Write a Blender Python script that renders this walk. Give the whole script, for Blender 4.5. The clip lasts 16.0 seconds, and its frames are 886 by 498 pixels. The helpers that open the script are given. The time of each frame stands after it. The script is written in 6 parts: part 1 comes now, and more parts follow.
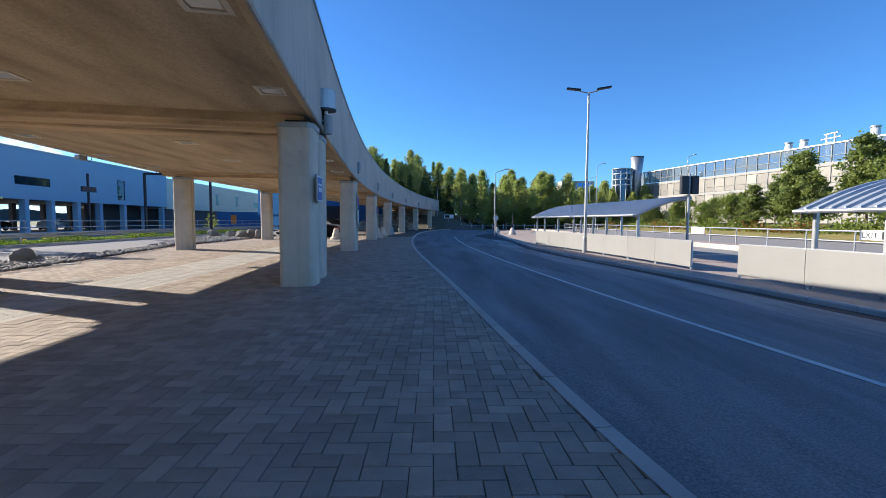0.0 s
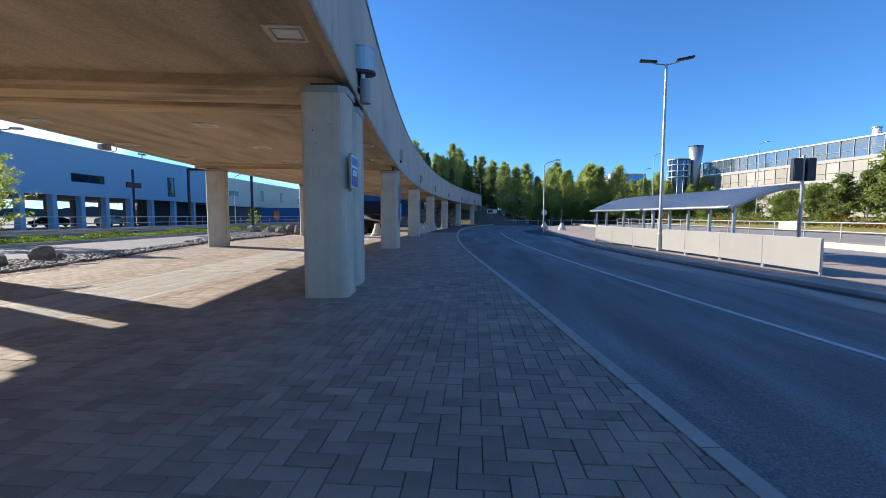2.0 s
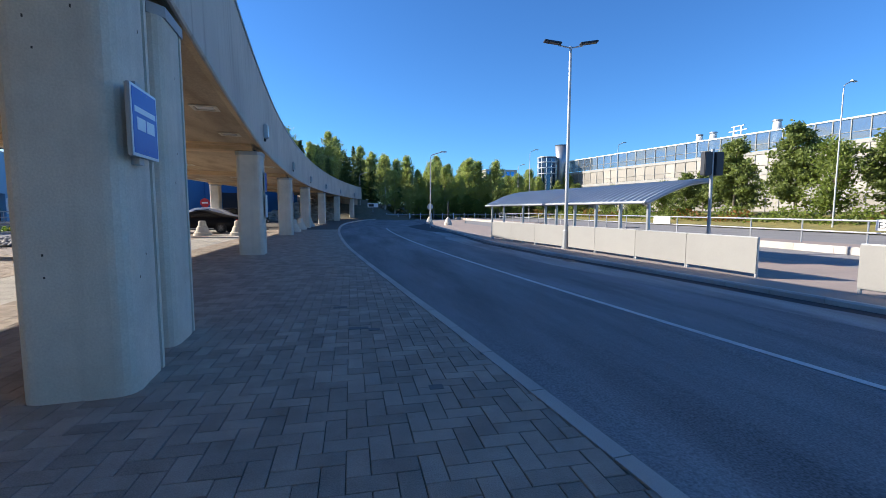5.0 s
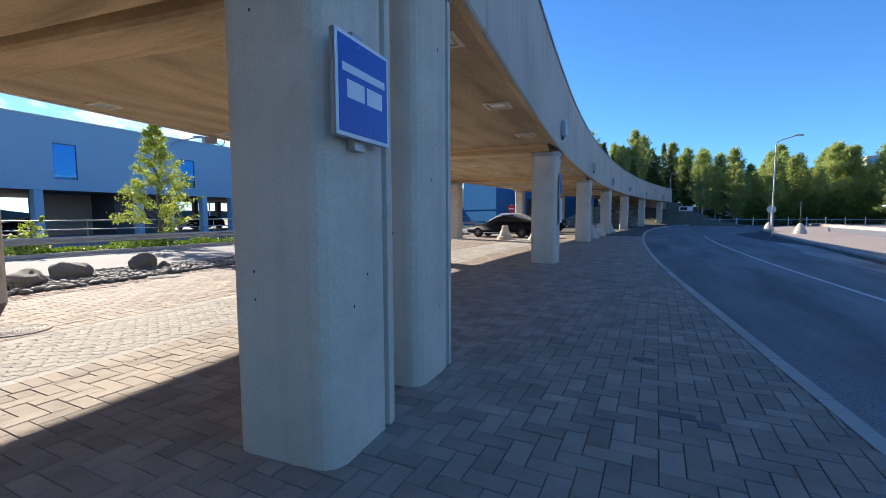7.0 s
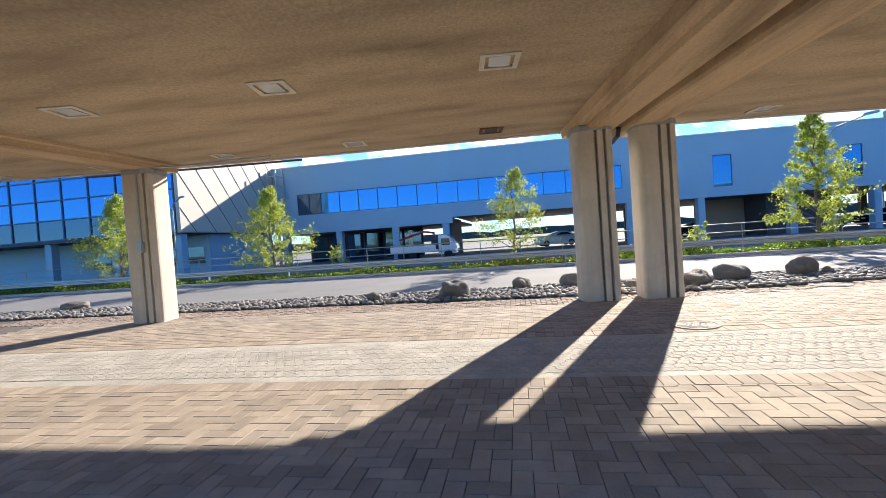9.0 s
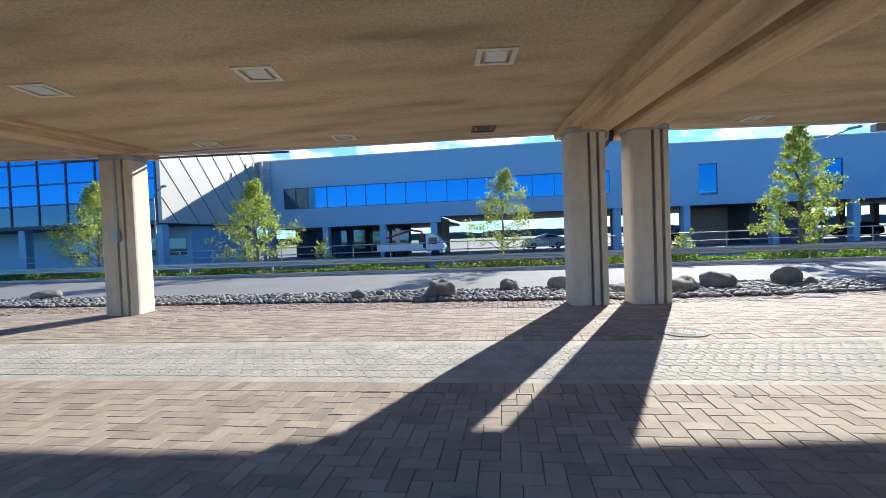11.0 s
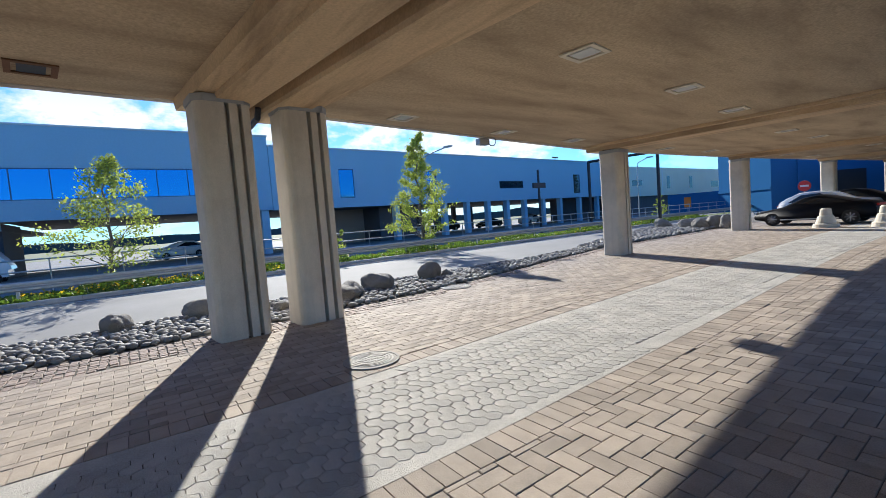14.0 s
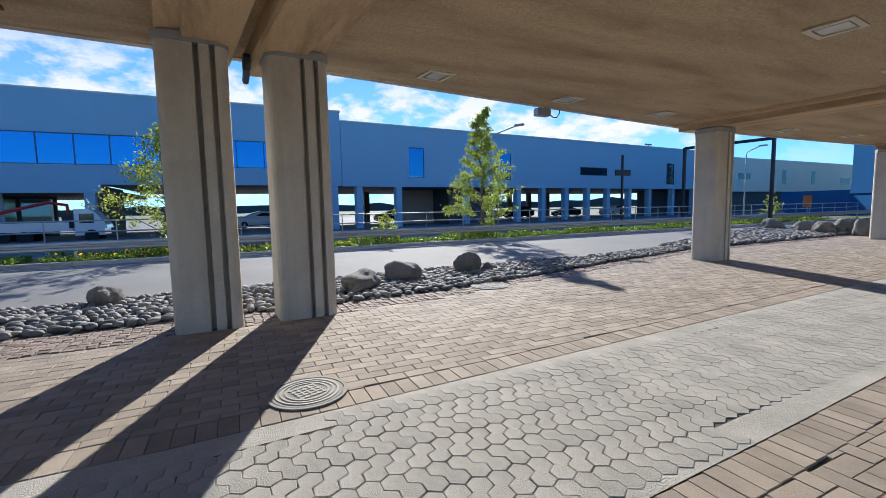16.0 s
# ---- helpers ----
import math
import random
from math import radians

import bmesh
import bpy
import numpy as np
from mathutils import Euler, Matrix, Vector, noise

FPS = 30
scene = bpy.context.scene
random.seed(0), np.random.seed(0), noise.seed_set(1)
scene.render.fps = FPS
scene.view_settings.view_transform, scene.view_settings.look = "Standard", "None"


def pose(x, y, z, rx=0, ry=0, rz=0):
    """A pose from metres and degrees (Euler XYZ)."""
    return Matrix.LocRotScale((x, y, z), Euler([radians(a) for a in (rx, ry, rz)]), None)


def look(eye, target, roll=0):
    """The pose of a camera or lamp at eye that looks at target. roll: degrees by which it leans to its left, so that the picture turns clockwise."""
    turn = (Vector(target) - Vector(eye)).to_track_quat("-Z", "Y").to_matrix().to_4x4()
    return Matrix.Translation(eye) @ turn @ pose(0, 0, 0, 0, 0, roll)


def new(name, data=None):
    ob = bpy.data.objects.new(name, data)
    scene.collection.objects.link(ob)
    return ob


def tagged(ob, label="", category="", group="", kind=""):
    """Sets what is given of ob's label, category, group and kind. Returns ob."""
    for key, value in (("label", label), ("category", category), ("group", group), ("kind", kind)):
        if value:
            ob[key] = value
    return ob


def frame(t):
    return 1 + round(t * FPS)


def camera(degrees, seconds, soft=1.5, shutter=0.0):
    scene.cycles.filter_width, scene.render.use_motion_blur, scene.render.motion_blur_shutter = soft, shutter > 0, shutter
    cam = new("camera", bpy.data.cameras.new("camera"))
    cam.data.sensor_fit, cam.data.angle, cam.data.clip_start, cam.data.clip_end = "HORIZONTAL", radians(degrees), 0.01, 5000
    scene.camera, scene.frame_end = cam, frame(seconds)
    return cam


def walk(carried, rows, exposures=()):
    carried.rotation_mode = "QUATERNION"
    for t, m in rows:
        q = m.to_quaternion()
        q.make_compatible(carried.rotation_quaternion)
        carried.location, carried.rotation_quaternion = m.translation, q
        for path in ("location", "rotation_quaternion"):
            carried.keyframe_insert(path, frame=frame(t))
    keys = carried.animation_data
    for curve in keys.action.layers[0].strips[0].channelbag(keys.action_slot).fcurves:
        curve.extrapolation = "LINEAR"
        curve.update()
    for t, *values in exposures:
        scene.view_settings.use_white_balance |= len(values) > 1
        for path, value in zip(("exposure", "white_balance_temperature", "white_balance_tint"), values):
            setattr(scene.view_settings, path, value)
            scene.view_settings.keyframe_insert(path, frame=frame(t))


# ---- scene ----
cam = camera(91.2, 16.0, soft=0.6)
PATH = [
    (0, (0.833, 0.864, 1.446), (0.875, 2.86, 1.316), 0.3),
    (0.5, (0.729, 1.478, 1.419), (0.772, 3.473, 1.288), 0.4),
    (1, (0.583, 2.056, 1.427), (0.619, 4.051, 1.285), 0.3),
    (1.5, (0.47, 2.632, 1.402), (0.442, 4.626, 1.258), 0.1),
    (2, (0.358, 3.167, 1.39), (0.217, 5.156, 1.239), 0.1),
    (2.5, (0.224, 3.723, 1.397), (0.091, 5.712, 1.242), 0.0),
    (3, (0.11, 4.287, 1.401), (0.157, 6.28, 1.239), 1.0),
    (3.5, (0.047, 4.81, 1.41), (0.395, 6.773, 1.243), 0.6),
    (3.7, (0.022, 5.029, 1.424), (0.459, 6.973, 1.252), 0.6),
    (6, (-0.115, 7.735, 1.462), (0.221, 9.698, 1.277), -1.0),
    (6.5, (-0.132, 8.197, 1.436), (-0.145, 10.19, 1.273), 1.5),
    (7, (-0.188, 8.498, 1.445), (-1.07, 10.286, 1.291), -0.3),
    (7.5, (-0.231, 8.621, 1.464), (-1.928, 9.677, 1.384), -2.3),
    (8, (-0.29, 8.638, 1.493), (-2.289, 8.688, 1.445), -4.4),
    (8.5, (-0.446, 8.536, 1.525), (-2.429, 8.277, 1.484), -4.5),
    (8.7, (-0.484, 8.504, 1.531), (-2.456, 8.173, 1.488), -4.4),
    (10.8, (-0.611, 8.431, 1.553), (-2.585, 8.117, 1.5), -2.0),
    (11, (-0.688, 8.42, 1.525), (-2.668, 8.137, 1.474), -2.2),
    (11.5, (-1.053, 8.411, 1.521), (-3.039, 8.178, 1.467), -2.1),
    (12, (-1.49, 8.363, 1.506), (-3.476, 8.132, 1.453), -2.0),
    (12.5, (-1.892, 8.339, 1.534), (-3.881, 8.142, 1.48), -1.9),
    (13, (-2.209, 8.446, 1.569), (-4.2, 8.62, 1.5), -2.1),
    (13.5, (-2.543, 8.594, 1.566), (-4.4, 9.33, 1.471), -3.3),
    (14, (-2.853, 8.799, 1.578), (-4.47, 9.969, 1.447), -4.4),
    (14.5, (-3.264, 9.202, 1.507), (-4.77, 10.51, 1.362), -3.4),
    (15, (-3.525, 9.585, 1.513), (-5.263, 10.562, 1.364), -3.6),
    (15.5, (-3.685, 10.018, 1.517), (-5.53, 10.772, 1.351), -4.1),
    (16, (-3.799, 10.499, 1.524), (-5.593, 11.363, 1.336), -1.1),
]
EXPOSE = [(0.0, 0.92, 6750, 11), (6.5, 0.92, 6750, 11), (8.0, 1.4, 7300, 12), (8.7, 1.35, 7100, 11), (11.0, 1.15, 6150, 7), (12.5, 0.93, 6120, 7), (13.2, 0.86, 6150, 7), (14.5, 0.97, 6150, 7), (16.0, 0.7, 6150, 8)]
walk(cam, [(t, look(eye, target, roll)) for t, eye, target, roll in PATH], EXPOSE)

# ---- light ----
SUN_DIR = Vector((-0.841, 0.337, 0.417))          # towards the sun
world = bpy.data.worlds.new("sky")
scene.world = world
world.use_nodes = True
wn = world.node_tree.nodes
sky = wn.new("ShaderNodeTexSky")
sky.sky_type = 'NISHITA'
sky.sun_disc = False
sky.sun_elevation = math.asin(SUN_DIR.normalized().z)
sky.sun_rotation = math.atan2(SUN_DIR.x, SUN_DIR.y)
sky.air_density = 1.0
sky.dust_density = 0.0
sky.ozone_density = 5.0
deep = wn.new("ShaderNodeMix")
deep.data_type, deep.blend_type = 'RGBA', 'MULTIPLY'
deep.inputs["Factor"].default_value = 1
deep.inputs["B"].default_value = (0.47, 0.88, 1.27, 1)
wn["Background"].inputs["Strength"].default_value = 0.09
world.node_tree.links.new(sky.outputs["Color"], deep.inputs["A"])
world.node_tree.links.new(deep.outputs["Result"], wn["Background"].inputs["Color"])
sun = new("sun", bpy.data.lights.new("sun", 'SUN'))
sun.data.energy = 5.0
sun.data.angle = radians(0.5)
sun.data.color = (1.0, 0.93, 0.83)
sun.matrix_world = look(tuple(SUN_DIR * 60), (0, 0, 0))


# ---- materials ----
def material(name, base, rough=0.8, metal=0.0, vary=0.18, scale=6.0, fine=60.0, bump=0.15, dirt=None, dirt_scale=0.7,
             dirt_amount=0.5, random_amount=0.0, spec=0.5, stretch=(1, 1, 1), bump_dist=0.01, coat=0.0, emit=0.0, seep=0.0):
    m = bpy.data.materials.new(name)
    m.use_nodes = True
    n, l = m.node_tree.nodes, m.node_tree.links
    b = n["Principled BSDF"]
    b.inputs["Roughness"].default_value = rough
    b.inputs["Metallic"].default_value = metal
    b.inputs["Specular IOR Level"].default_value = spec
    b.inputs["Coat Weight"].default_value = coat
    co = n.new("ShaderNodeTexCoord")
    mp = n.new("ShaderNodeMapping")
    mp.inputs["Scale"].default_value = stretch
    l.new(co.outputs["Object"], mp.inputs["Vector"])
    big = n.new("ShaderNodeTexNoise")
    big.inputs["Scale"].default_value = scale
    big.inputs["Detail"].default_value = 6
    big.inputs["Roughness"].default_value = 0.6
    small = n.new("ShaderNodeTexNoise")
    small.inputs["Scale"].default_value = fine
    small.inputs["Detail"].default_value = 3
    l.new(mp.outputs["Vector"], big.inputs["Vector"])
    l.new(co.outputs["Object"], small.inputs["Vector"])
    add = n.new("ShaderNodeMath")
    add.operation = 'ADD'
    l.new(big.outputs["Fac"], add.inputs[0])
    l.new(small.outputs["Fac"], add.inputs[1])
    last = add.outputs[0]
    if random_amount:
        ob, ge = n.new("ShaderNodeObjectInfo"), n.new("ShaderNodeNewGeometry")
        s = n.new("ShaderNodeMath")
        s.operation = 'ADD'
        l.new(ob.outputs["Random"], s.inputs[0])
        l.new(ge.outputs["Random Per Island"], s.inputs[1])
        f = n.new("ShaderNodeMath")
        f.operation = 'FRACT'
        l.new(s.outputs[0], f.inputs[0])
        mr = n.new("ShaderNodeMath")
        mr.operation = 'MULTIPLY_ADD'
        mr.inputs[1].default_value = random_amount / max(vary, 0.01)
        l.new(f.outputs[0], mr.inputs[0])
        l.new(last, mr.inputs[2])
        sub = n.new("ShaderNodeMath")
        sub.operation = 'SUBTRACT'
        sub.inputs[1].default_value = 0.5 * random_amount / max(vary, 0.01)
        l.new(mr.outputs[0], sub.inputs[0])
        last = sub.outputs[0]
    # brightness factor = 1 + vary * (v - 1)
    fac = n.new("ShaderNodeMath")
    fac.operation = 'MULTIPLY_ADD'
    fac.inputs[1].default_value = vary * 2
    fac.inputs[2].default_value = 1 - vary * 2
    l.new(last, fac.inputs[0])
    col = n.new("ShaderNodeMix")
    col.data_type = 'RGBA'
    col.blend_type = 'MULTIPLY'
    col.inputs["Factor"].default_value = 1
    col.inputs["A"].default_value = (*base, 1)
    l.new(fac.outputs[0], col.inputs["B"])
    out = col.outputs["Result"]
    if dirt:
        dn = n.new("ShaderNodeTexNoise")
        dn.inputs["Scale"].default_value = dirt_scale
        dn.inputs["Detail"].default_value = 8
        dn.inputs["Roughness"].default_value = 0.65
        l.new(mp.outputs["Vector"], dn.inputs["Vector"])
        rp = n.new("ShaderNodeValToRGB")
        rp.color_ramp.elements[0].position = 0.45
        rp.color_ramp.elements[1].position = 0.72
        rp.color_ramp.elements[1].color = (dirt_amount,) * 3 + (1,)
        l.new(dn.outputs["Fac"], rp.inputs["Fac"])
        mx = n.new("ShaderNodeMix")
        mx.data_type = 'RGBA'
        l.new(rp.outputs["Color"], mx.inputs["Factor"])
        l.new(out, mx.inputs["A"])
        mx.inputs["B"].default_value = (*dirt, 1)
        out = mx.outputs["Result"]
    if seep:
        # vertical run marks
        sm = n.new("ShaderNodeMapping")
        sm.inputs["Scale"].default_value = (5, 5, 0.25)
        l.new(co.outputs["Object"], sm.inputs["Vector"])
        sn = n.new("ShaderNodeTexNoise")
        sn.inputs["Scale"].default_value = 1.0
        sn.inputs["Detail"].default_value = 5
        l.new(sm.outputs["Vector"], sn.inputs["Vector"])
        sr = n.new("ShaderNodeValToRGB")
        sr.color_ramp.elements[0].position = 0.52
        sr.color_ramp.elements[1].position = 0.75
        sr.color_ramp.elements[1].color = (seep,) * 3 + (1,)
        l.new(sn.outputs["Fac"], sr.inputs["Fac"])
        sx = n.new("ShaderNodeMix")
        sx.data_type = 'RGBA'
        l.new(sr.outputs["Color"], sx.inputs["Factor"])
        l.new(out, sx.inputs["A"])
        sx.inputs["B"].default_value = (base[0] * 0.45, base[1] * 0.43, base[2] * 0.4, 1)
        out = sx.outputs["Result"]
    l.new(out, b.inputs["Base Color"])
    if bump:
        bp = n.new("ShaderNodeBump")
        bp.inputs["Strength"].default_value = bump
        bp.inputs["Distance"].default_value = bump_dist
        l.new(add.outputs[0], bp.inputs["Height"])
        l.new(bp.outputs["Normal"], b.inputs["Normal"])
    if emit:
        l.new(out, b.inputs["Emission Color"])
        b.inputs["Emission Strength"].default_value = emit
    return m


def leaf_material(name, base, vary=0.5):
    m = bpy.data.materials.new(name)
    m.use_nodes = True
    n, l = m.node_tree.nodes, m.node_tree.links
    b = n["Principled BSDF"]
    b.inputs["Roughness"].default_value = 0.55
    ge, oi = n.new("ShaderNodeNewGeometry"), n.new("ShaderNodeObjectInfo")
    ad = n.new("ShaderNodeMath")
    ad.operation = 'MULTIPLY_ADD'
    ad.inputs[1].default_value = 0.25
    l.new(oi.outputs["Random"], ad.inputs[0])
    l.new(ge.outputs["Random Per Island"], ad.inputs[2])
    rp = n.new("ShaderNodeValToRGB")
    rp.color_ramp.elements[0].color = (base[0] * (1 - vary), base[1] * (1 - vary), base[2] * (1 - vary), 1)
    rp.color_ramp.elements[1].color = (base[0] * (1 + vary), base[1] * (1 + vary * 0.8), base[2] * (1 + vary * 0.3), 1)
    l.new(ad.outputs[0], rp.inputs["Fac"])
    l.new(rp.outputs["Color"], b.inputs["Base Color"])
    tr = n.new("ShaderNodeBsdfTranslucent")
    l.new(rp.outputs["Color"], tr.inputs["Color"])
    mx = n.new("ShaderNodeMixShader")
    mx.inputs[0].default_value = 0.5
    l.new(b.outputs[0], mx.inputs[1])
    l.new(tr.outputs[0], mx.inputs[2])
    l.new(mx.outputs[0], n["Material Output"].inputs["Surface"])
    return m


def glass_material(name, tint, rough=0.03, clear=0.35):
    m = bpy.data.materials.new(name)
    m.use_nodes = True
    n, l = m.node_tree.nodes, m.node_tree.links
    b = n["Principled BSDF"]
    b.inputs["Base Color"].default_value = (*tint, 1)
    b.inputs["Roughness"].default_value = rough
    b.inputs["Metallic"].default_value = 0.75
    tr = n.new("ShaderNodeBsdfTransparent")
    tr.inputs["Color"].default_value = (tint[0] * 1.3, tint[1] * 1.2, min(1, tint[2] * 1.1), 1)
    mx = n.new("ShaderNodeMixShader")
    mx.inputs[0].default_value = clear
    l.new(b.outputs[0], mx.inputs[1])
    l.new(tr.outputs[0], mx.inputs[2])
    l.new(mx.outputs[0], n["Material Output"].inputs["Surface"])
    return m


M_DECK = material("deck_concrete", (0.5, 0.385, 0.245), 0.85, vary=0.42, scale=1.6, fine=26, bump=0.35, dirt=(0.17, 0.115, 0.07), dirt_scale=0.8, dirt_amount=0.8, stretch=(2.2, 0.55, 1))
M_PARAPET = material("parapet_concrete", (0.53, 0.48, 0.415), 0.85, vary=0.14, scale=2, fine=50, bump=0.2, dirt=(0.2, 0.18, 0.16), dirt_scale=0.5, dirt_amount=0.4, seep=0.5)
M_COLUMN = material("column_concrete", (0.62, 0.565, 0.475), 0.8, vary=0.2, scale=2.2, fine=60, bump=0.3, dirt=(0.33, 0.28, 0.21), dirt_scale=0.9, dirt_amount=0.45, seep=0.22)
M_CAP = material("bearing_steel", (0.35, 0.36, 0.36), 0.6, vary=0.1)
M_GROOVE = material("dark_joint", (0.05, 0.045, 0.04), 0.95, vary=0.1)
M_PAVER = material("brick_paver", (0.34, 0.28, 0.225), 0.85, vary=0.44, scale=3, fine=120, bump=0.7, random_amount=0.2, bump_dist=0.008, dirt=(0.23, 0.2, 0.17), dirt_scale=0.5, dirt_amount=0.4)
M_HEX = material("hex_paver", (0.40, 0.38, 0.345), 0.85, vary=0.55, scale=2, fine=110, bump=0.9, random_amount=0.07, bump_dist=0.012)
M_SETT = material("granite_sett", (0.27, 0.205, 0.165), 0.85, vary=0.3, scale=8, fine=90, bump=0.6, random_amount=0.35)
M_SAND = material("joint_sand", (0.11, 0.095, 0.078), 0.95, vary=0.2, scale=5, fine=120)
M_KERB = material("granite_kerb", (0.45, 0.42, 0.38), 0.8, vary=0.18, scale=6, fine=150, bump=0.3, random_amount=0.12, dirt=(0.2, 0.19, 0.17), dirt_scale=1.5, dirt_amount=0.4)
M_ASPHALT = material("asphalt", (0.19, 0.188, 0.188), 0.88, vary=0.95, scale=1.1, fine=55, bump=0.6, bump_dist=0.008, stretch=(1, 0.16, 1), dirt=(0.115, 0.115, 0.118), dirt_scale=0.35, dirt_amount=0.6)
M_ASPHALT2 = material("worn_asphalt", (0.25, 0.243, 0.235), 0.88, vary=0.25, scale=0.5, fine=80, bump=0.4, bump_dist=0.006, dirt=(0.18, 0.175, 0.17), dirt_scale=0.3, dirt_amount=0.5)
M_DUSTY = material("dusty_gutter_asphalt", (0.33, 0.32, 0.3), 0.9, vary=0.4, scale=1.5, fine=40, bump=0.5, bump_dist=0.008, stretch=(1, 0.2, 1), dirt=(0.09, 0.09, 0.092), dirt_scale=0.8, dirt_amount=0.9)
M_PATCHPAVE = material("patch_mortar", (0.15, 0.148, 0.145), 0.9, vary=0.3, scale=2, fine=90, bump=0.3)
# black of the asphalt patch, also the gutter strip with its painted shade
M_PATCH_AND_SHADE = material("fresh_asphalt_and_gutter_shade", (0.038, 0.038, 0.042), 0.85, vary=0.2, scale=1, fine=90, bump=0.3)
M_LINE = material("road_paint", (0.62, 0.61, 0.58), 0.8, vary=0.25, scale=8, fine=60, bump=0.2, dirt=(0.25, 0.25, 0.25), dirt_scale=4, dirt_amount=0.6)
M_STONE = material("river_stone", (0.2, 0.19, 0.175), 0.75, vary=0.2, scale=9, fine=60, bump=0.25, random_amount=0.4)
M_BOULDER = material("boulder", (0.2, 0.182, 0.16), 0.85, vary=0.3, scale=5, fine=50, bump=0.7, bump_dist=0.03, dirt=(0.13, 0.12, 0.10), dirt_scale=3, dirt_amount=0.6)
M_GRASS = material("lawn", (0.10, 0.14, 0.03), 0.9, vary=0.4, scale=1.2, fine=30, bump=0.8, bump_dist=0.05, dirt=(0.2, 0.17, 0.06), dirt_scale=0.3, dirt_amount=0.6)
M_DRYGRASS = material("dry_verge", (0.26, 0.22, 0.07), 0.9, vary=0.35, scale=1.2, fine=30, bump=0.8, bump_dist=0.05, dirt=(0.12, 0.14, 0.04), dirt_scale=0.4, dirt_amount=0.7)
M_FIELD = material("airfield_grass", (0.16, 0.17, 0.08), 0.95, vary=0.2, scale=0.05, fine=2, bump=0)
M_CLAD = material("facade_cladding", (0.27, 0.46, 0.6), 0.55, vary=0.06, scale=0.3, fine=8, bump=0.03, metal=0.1, random_amount=0.05)
M_CLAD_L = material("light_cladding", (0.5, 0.47, 0.4), 0.6, vary=0.05, scale=0.3, fine=8, bump=0.02)
M_BLUE = material("blue_cladding", (0.04, 0.14, 0.3), 1.0, spec=0.0, vary=0.08, scale=0.3, fine=8, bump=0.02)
M_BEAM = material("beam_concrete", (0.6, 0.44, 0.265), 0.85, vary=0.25, scale=1.4, fine=30, bump=0.3, dirt=(0.17, 0.11, 0.065), dirt_scale=0.9, dirt_amount=0.75, stretch=(0.35, 3.0, 1))
M_HALL = material("pale_hall_cladding", (0.82, 0.75, 0.62), 0.7, vary=0.05, scale=0.3, fine=8, bump=0.02)
# near-black grey: shade under and inside the buildings is put into this colour
M_UNDER = material("undercroft_shade_grey", (0.10, 0.10, 0.11), 0.9, vary=0.2, scale=0.5, fine=10)
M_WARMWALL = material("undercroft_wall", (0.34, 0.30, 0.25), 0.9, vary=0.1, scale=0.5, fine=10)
M_FRAME = material("window_frame", (0.06, 0.11, 0.2), 0.5, vary=0.05, metal=0.3)
M_GLASS = glass_material("blue_glass", (0.04, 0.25, 0.56), clear=0.2)
M_GLASS_DARK = glass_material("dark_glass", (0.10, 0.17, 0.26), clear=0.3)
M_GALV = material("galvanised_steel", (0.42, 0.44, 0.46), 0.45, metal=0.75, vary=0.1, scale=3, fine=40, bump=0.03)
M_POLE = material("lamp_pole_steel", (0.40, 0.42, 0.43), 0.5, metal=0.6, vary=0.1, scale=2, fine=30, bump=0.03)
M_DARKMETAL = material("dark_metal", (0.035, 0.04, 0.05), 0.5, metal=0.4, vary=0.1)
M_WHITE = material("white_paint", (0.78, 0.78, 0.76), 0.5, vary=0.05, scale=2, fine=30, bump=0.02)
M_PANEL = material("fence_panel", (0.275, 0.275, 0.262), 0.5, vary=0.05, scale=1.2, fine=30, bump=0.03, random_amount=0.04, dirt=(0.21, 0.205, 0.195), dirt_scale=0.9, dirt_amount=0.3)
M_ROOF = material("shelter_roof", (0.38, 0.43, 0.48), 0.45, metal=0.3, vary=0.08, scale=1, fine=20, bump=0.02)
M_SIGNBLUE = material("sign_blue", (0.005, 0.09, 0.44), 0.35, vary=0.05, scale=2, fine=30, bump=0)
M_SIGNWHITE = material("sign_white", (0.70, 0.76, 0.82), 0.35, vary=0.04, bump=0)
M_RED = material("sign_red", (0.55, 0.03, 0.03), 0.4, vary=0.05, bump=0)
M_ORANGE = material("orange_paint", (0.8, 0.22, 0.03), 0.5, vary=0.05, bump=0)
M_BLACK = material("black_paint", (0.008, 0.008, 0.01), 0.45, vary=0.1, bump=0, coat=0.0, spec=0.15)
M_CARWHITE = material("white_car_paint", (0.72, 0.73, 0.74), 0.25, vary=0.03, bump=0, coat=0.6)
M_TYRE = material("tyre_rubber", (0.02, 0.02, 0.02), 0.9, vary=0.2)
M_RIM = material("alloy_rim", (0.5, 0.5, 0.52), 0.3, metal=0.9, vary=0.1)
M_CARGLASS = material("car_glass", (0.02, 0.025, 0.03), 0.08, vary=0.05, bump=0, spec=0.8)
M_LENS = material("lamp_lens", (0.55, 0.55, 0.52), 0.25, vary=0.1, bump=0.05)
M_BARK = material("bark", (0.16, 0.13, 0.10), 0.9, vary=0.35, scale=12, fine=60, bump=0.6, stretch=(1, 1, 0.25))
M_BIRCH = material("birch_bark", (0.5, 0.48, 0.44), 0.8, vary=0.4, scale=10, fine=40, bump=0.3, stretch=(1, 1, 4))
M_LEAF = leaf_material("young_birch_leaf", (0.34, 0.42, 0.09))
M_LEAF_BIRCH = leaf_material("birch_leaf", (0.35, 0.43, 0.145))
M_LEAF_DARK = leaf_material("broad_leaf", (0.16, 0.225, 0.05))
M_NEEDLE = leaf_material("spruce_needle", (0.085, 0.135, 0.05))
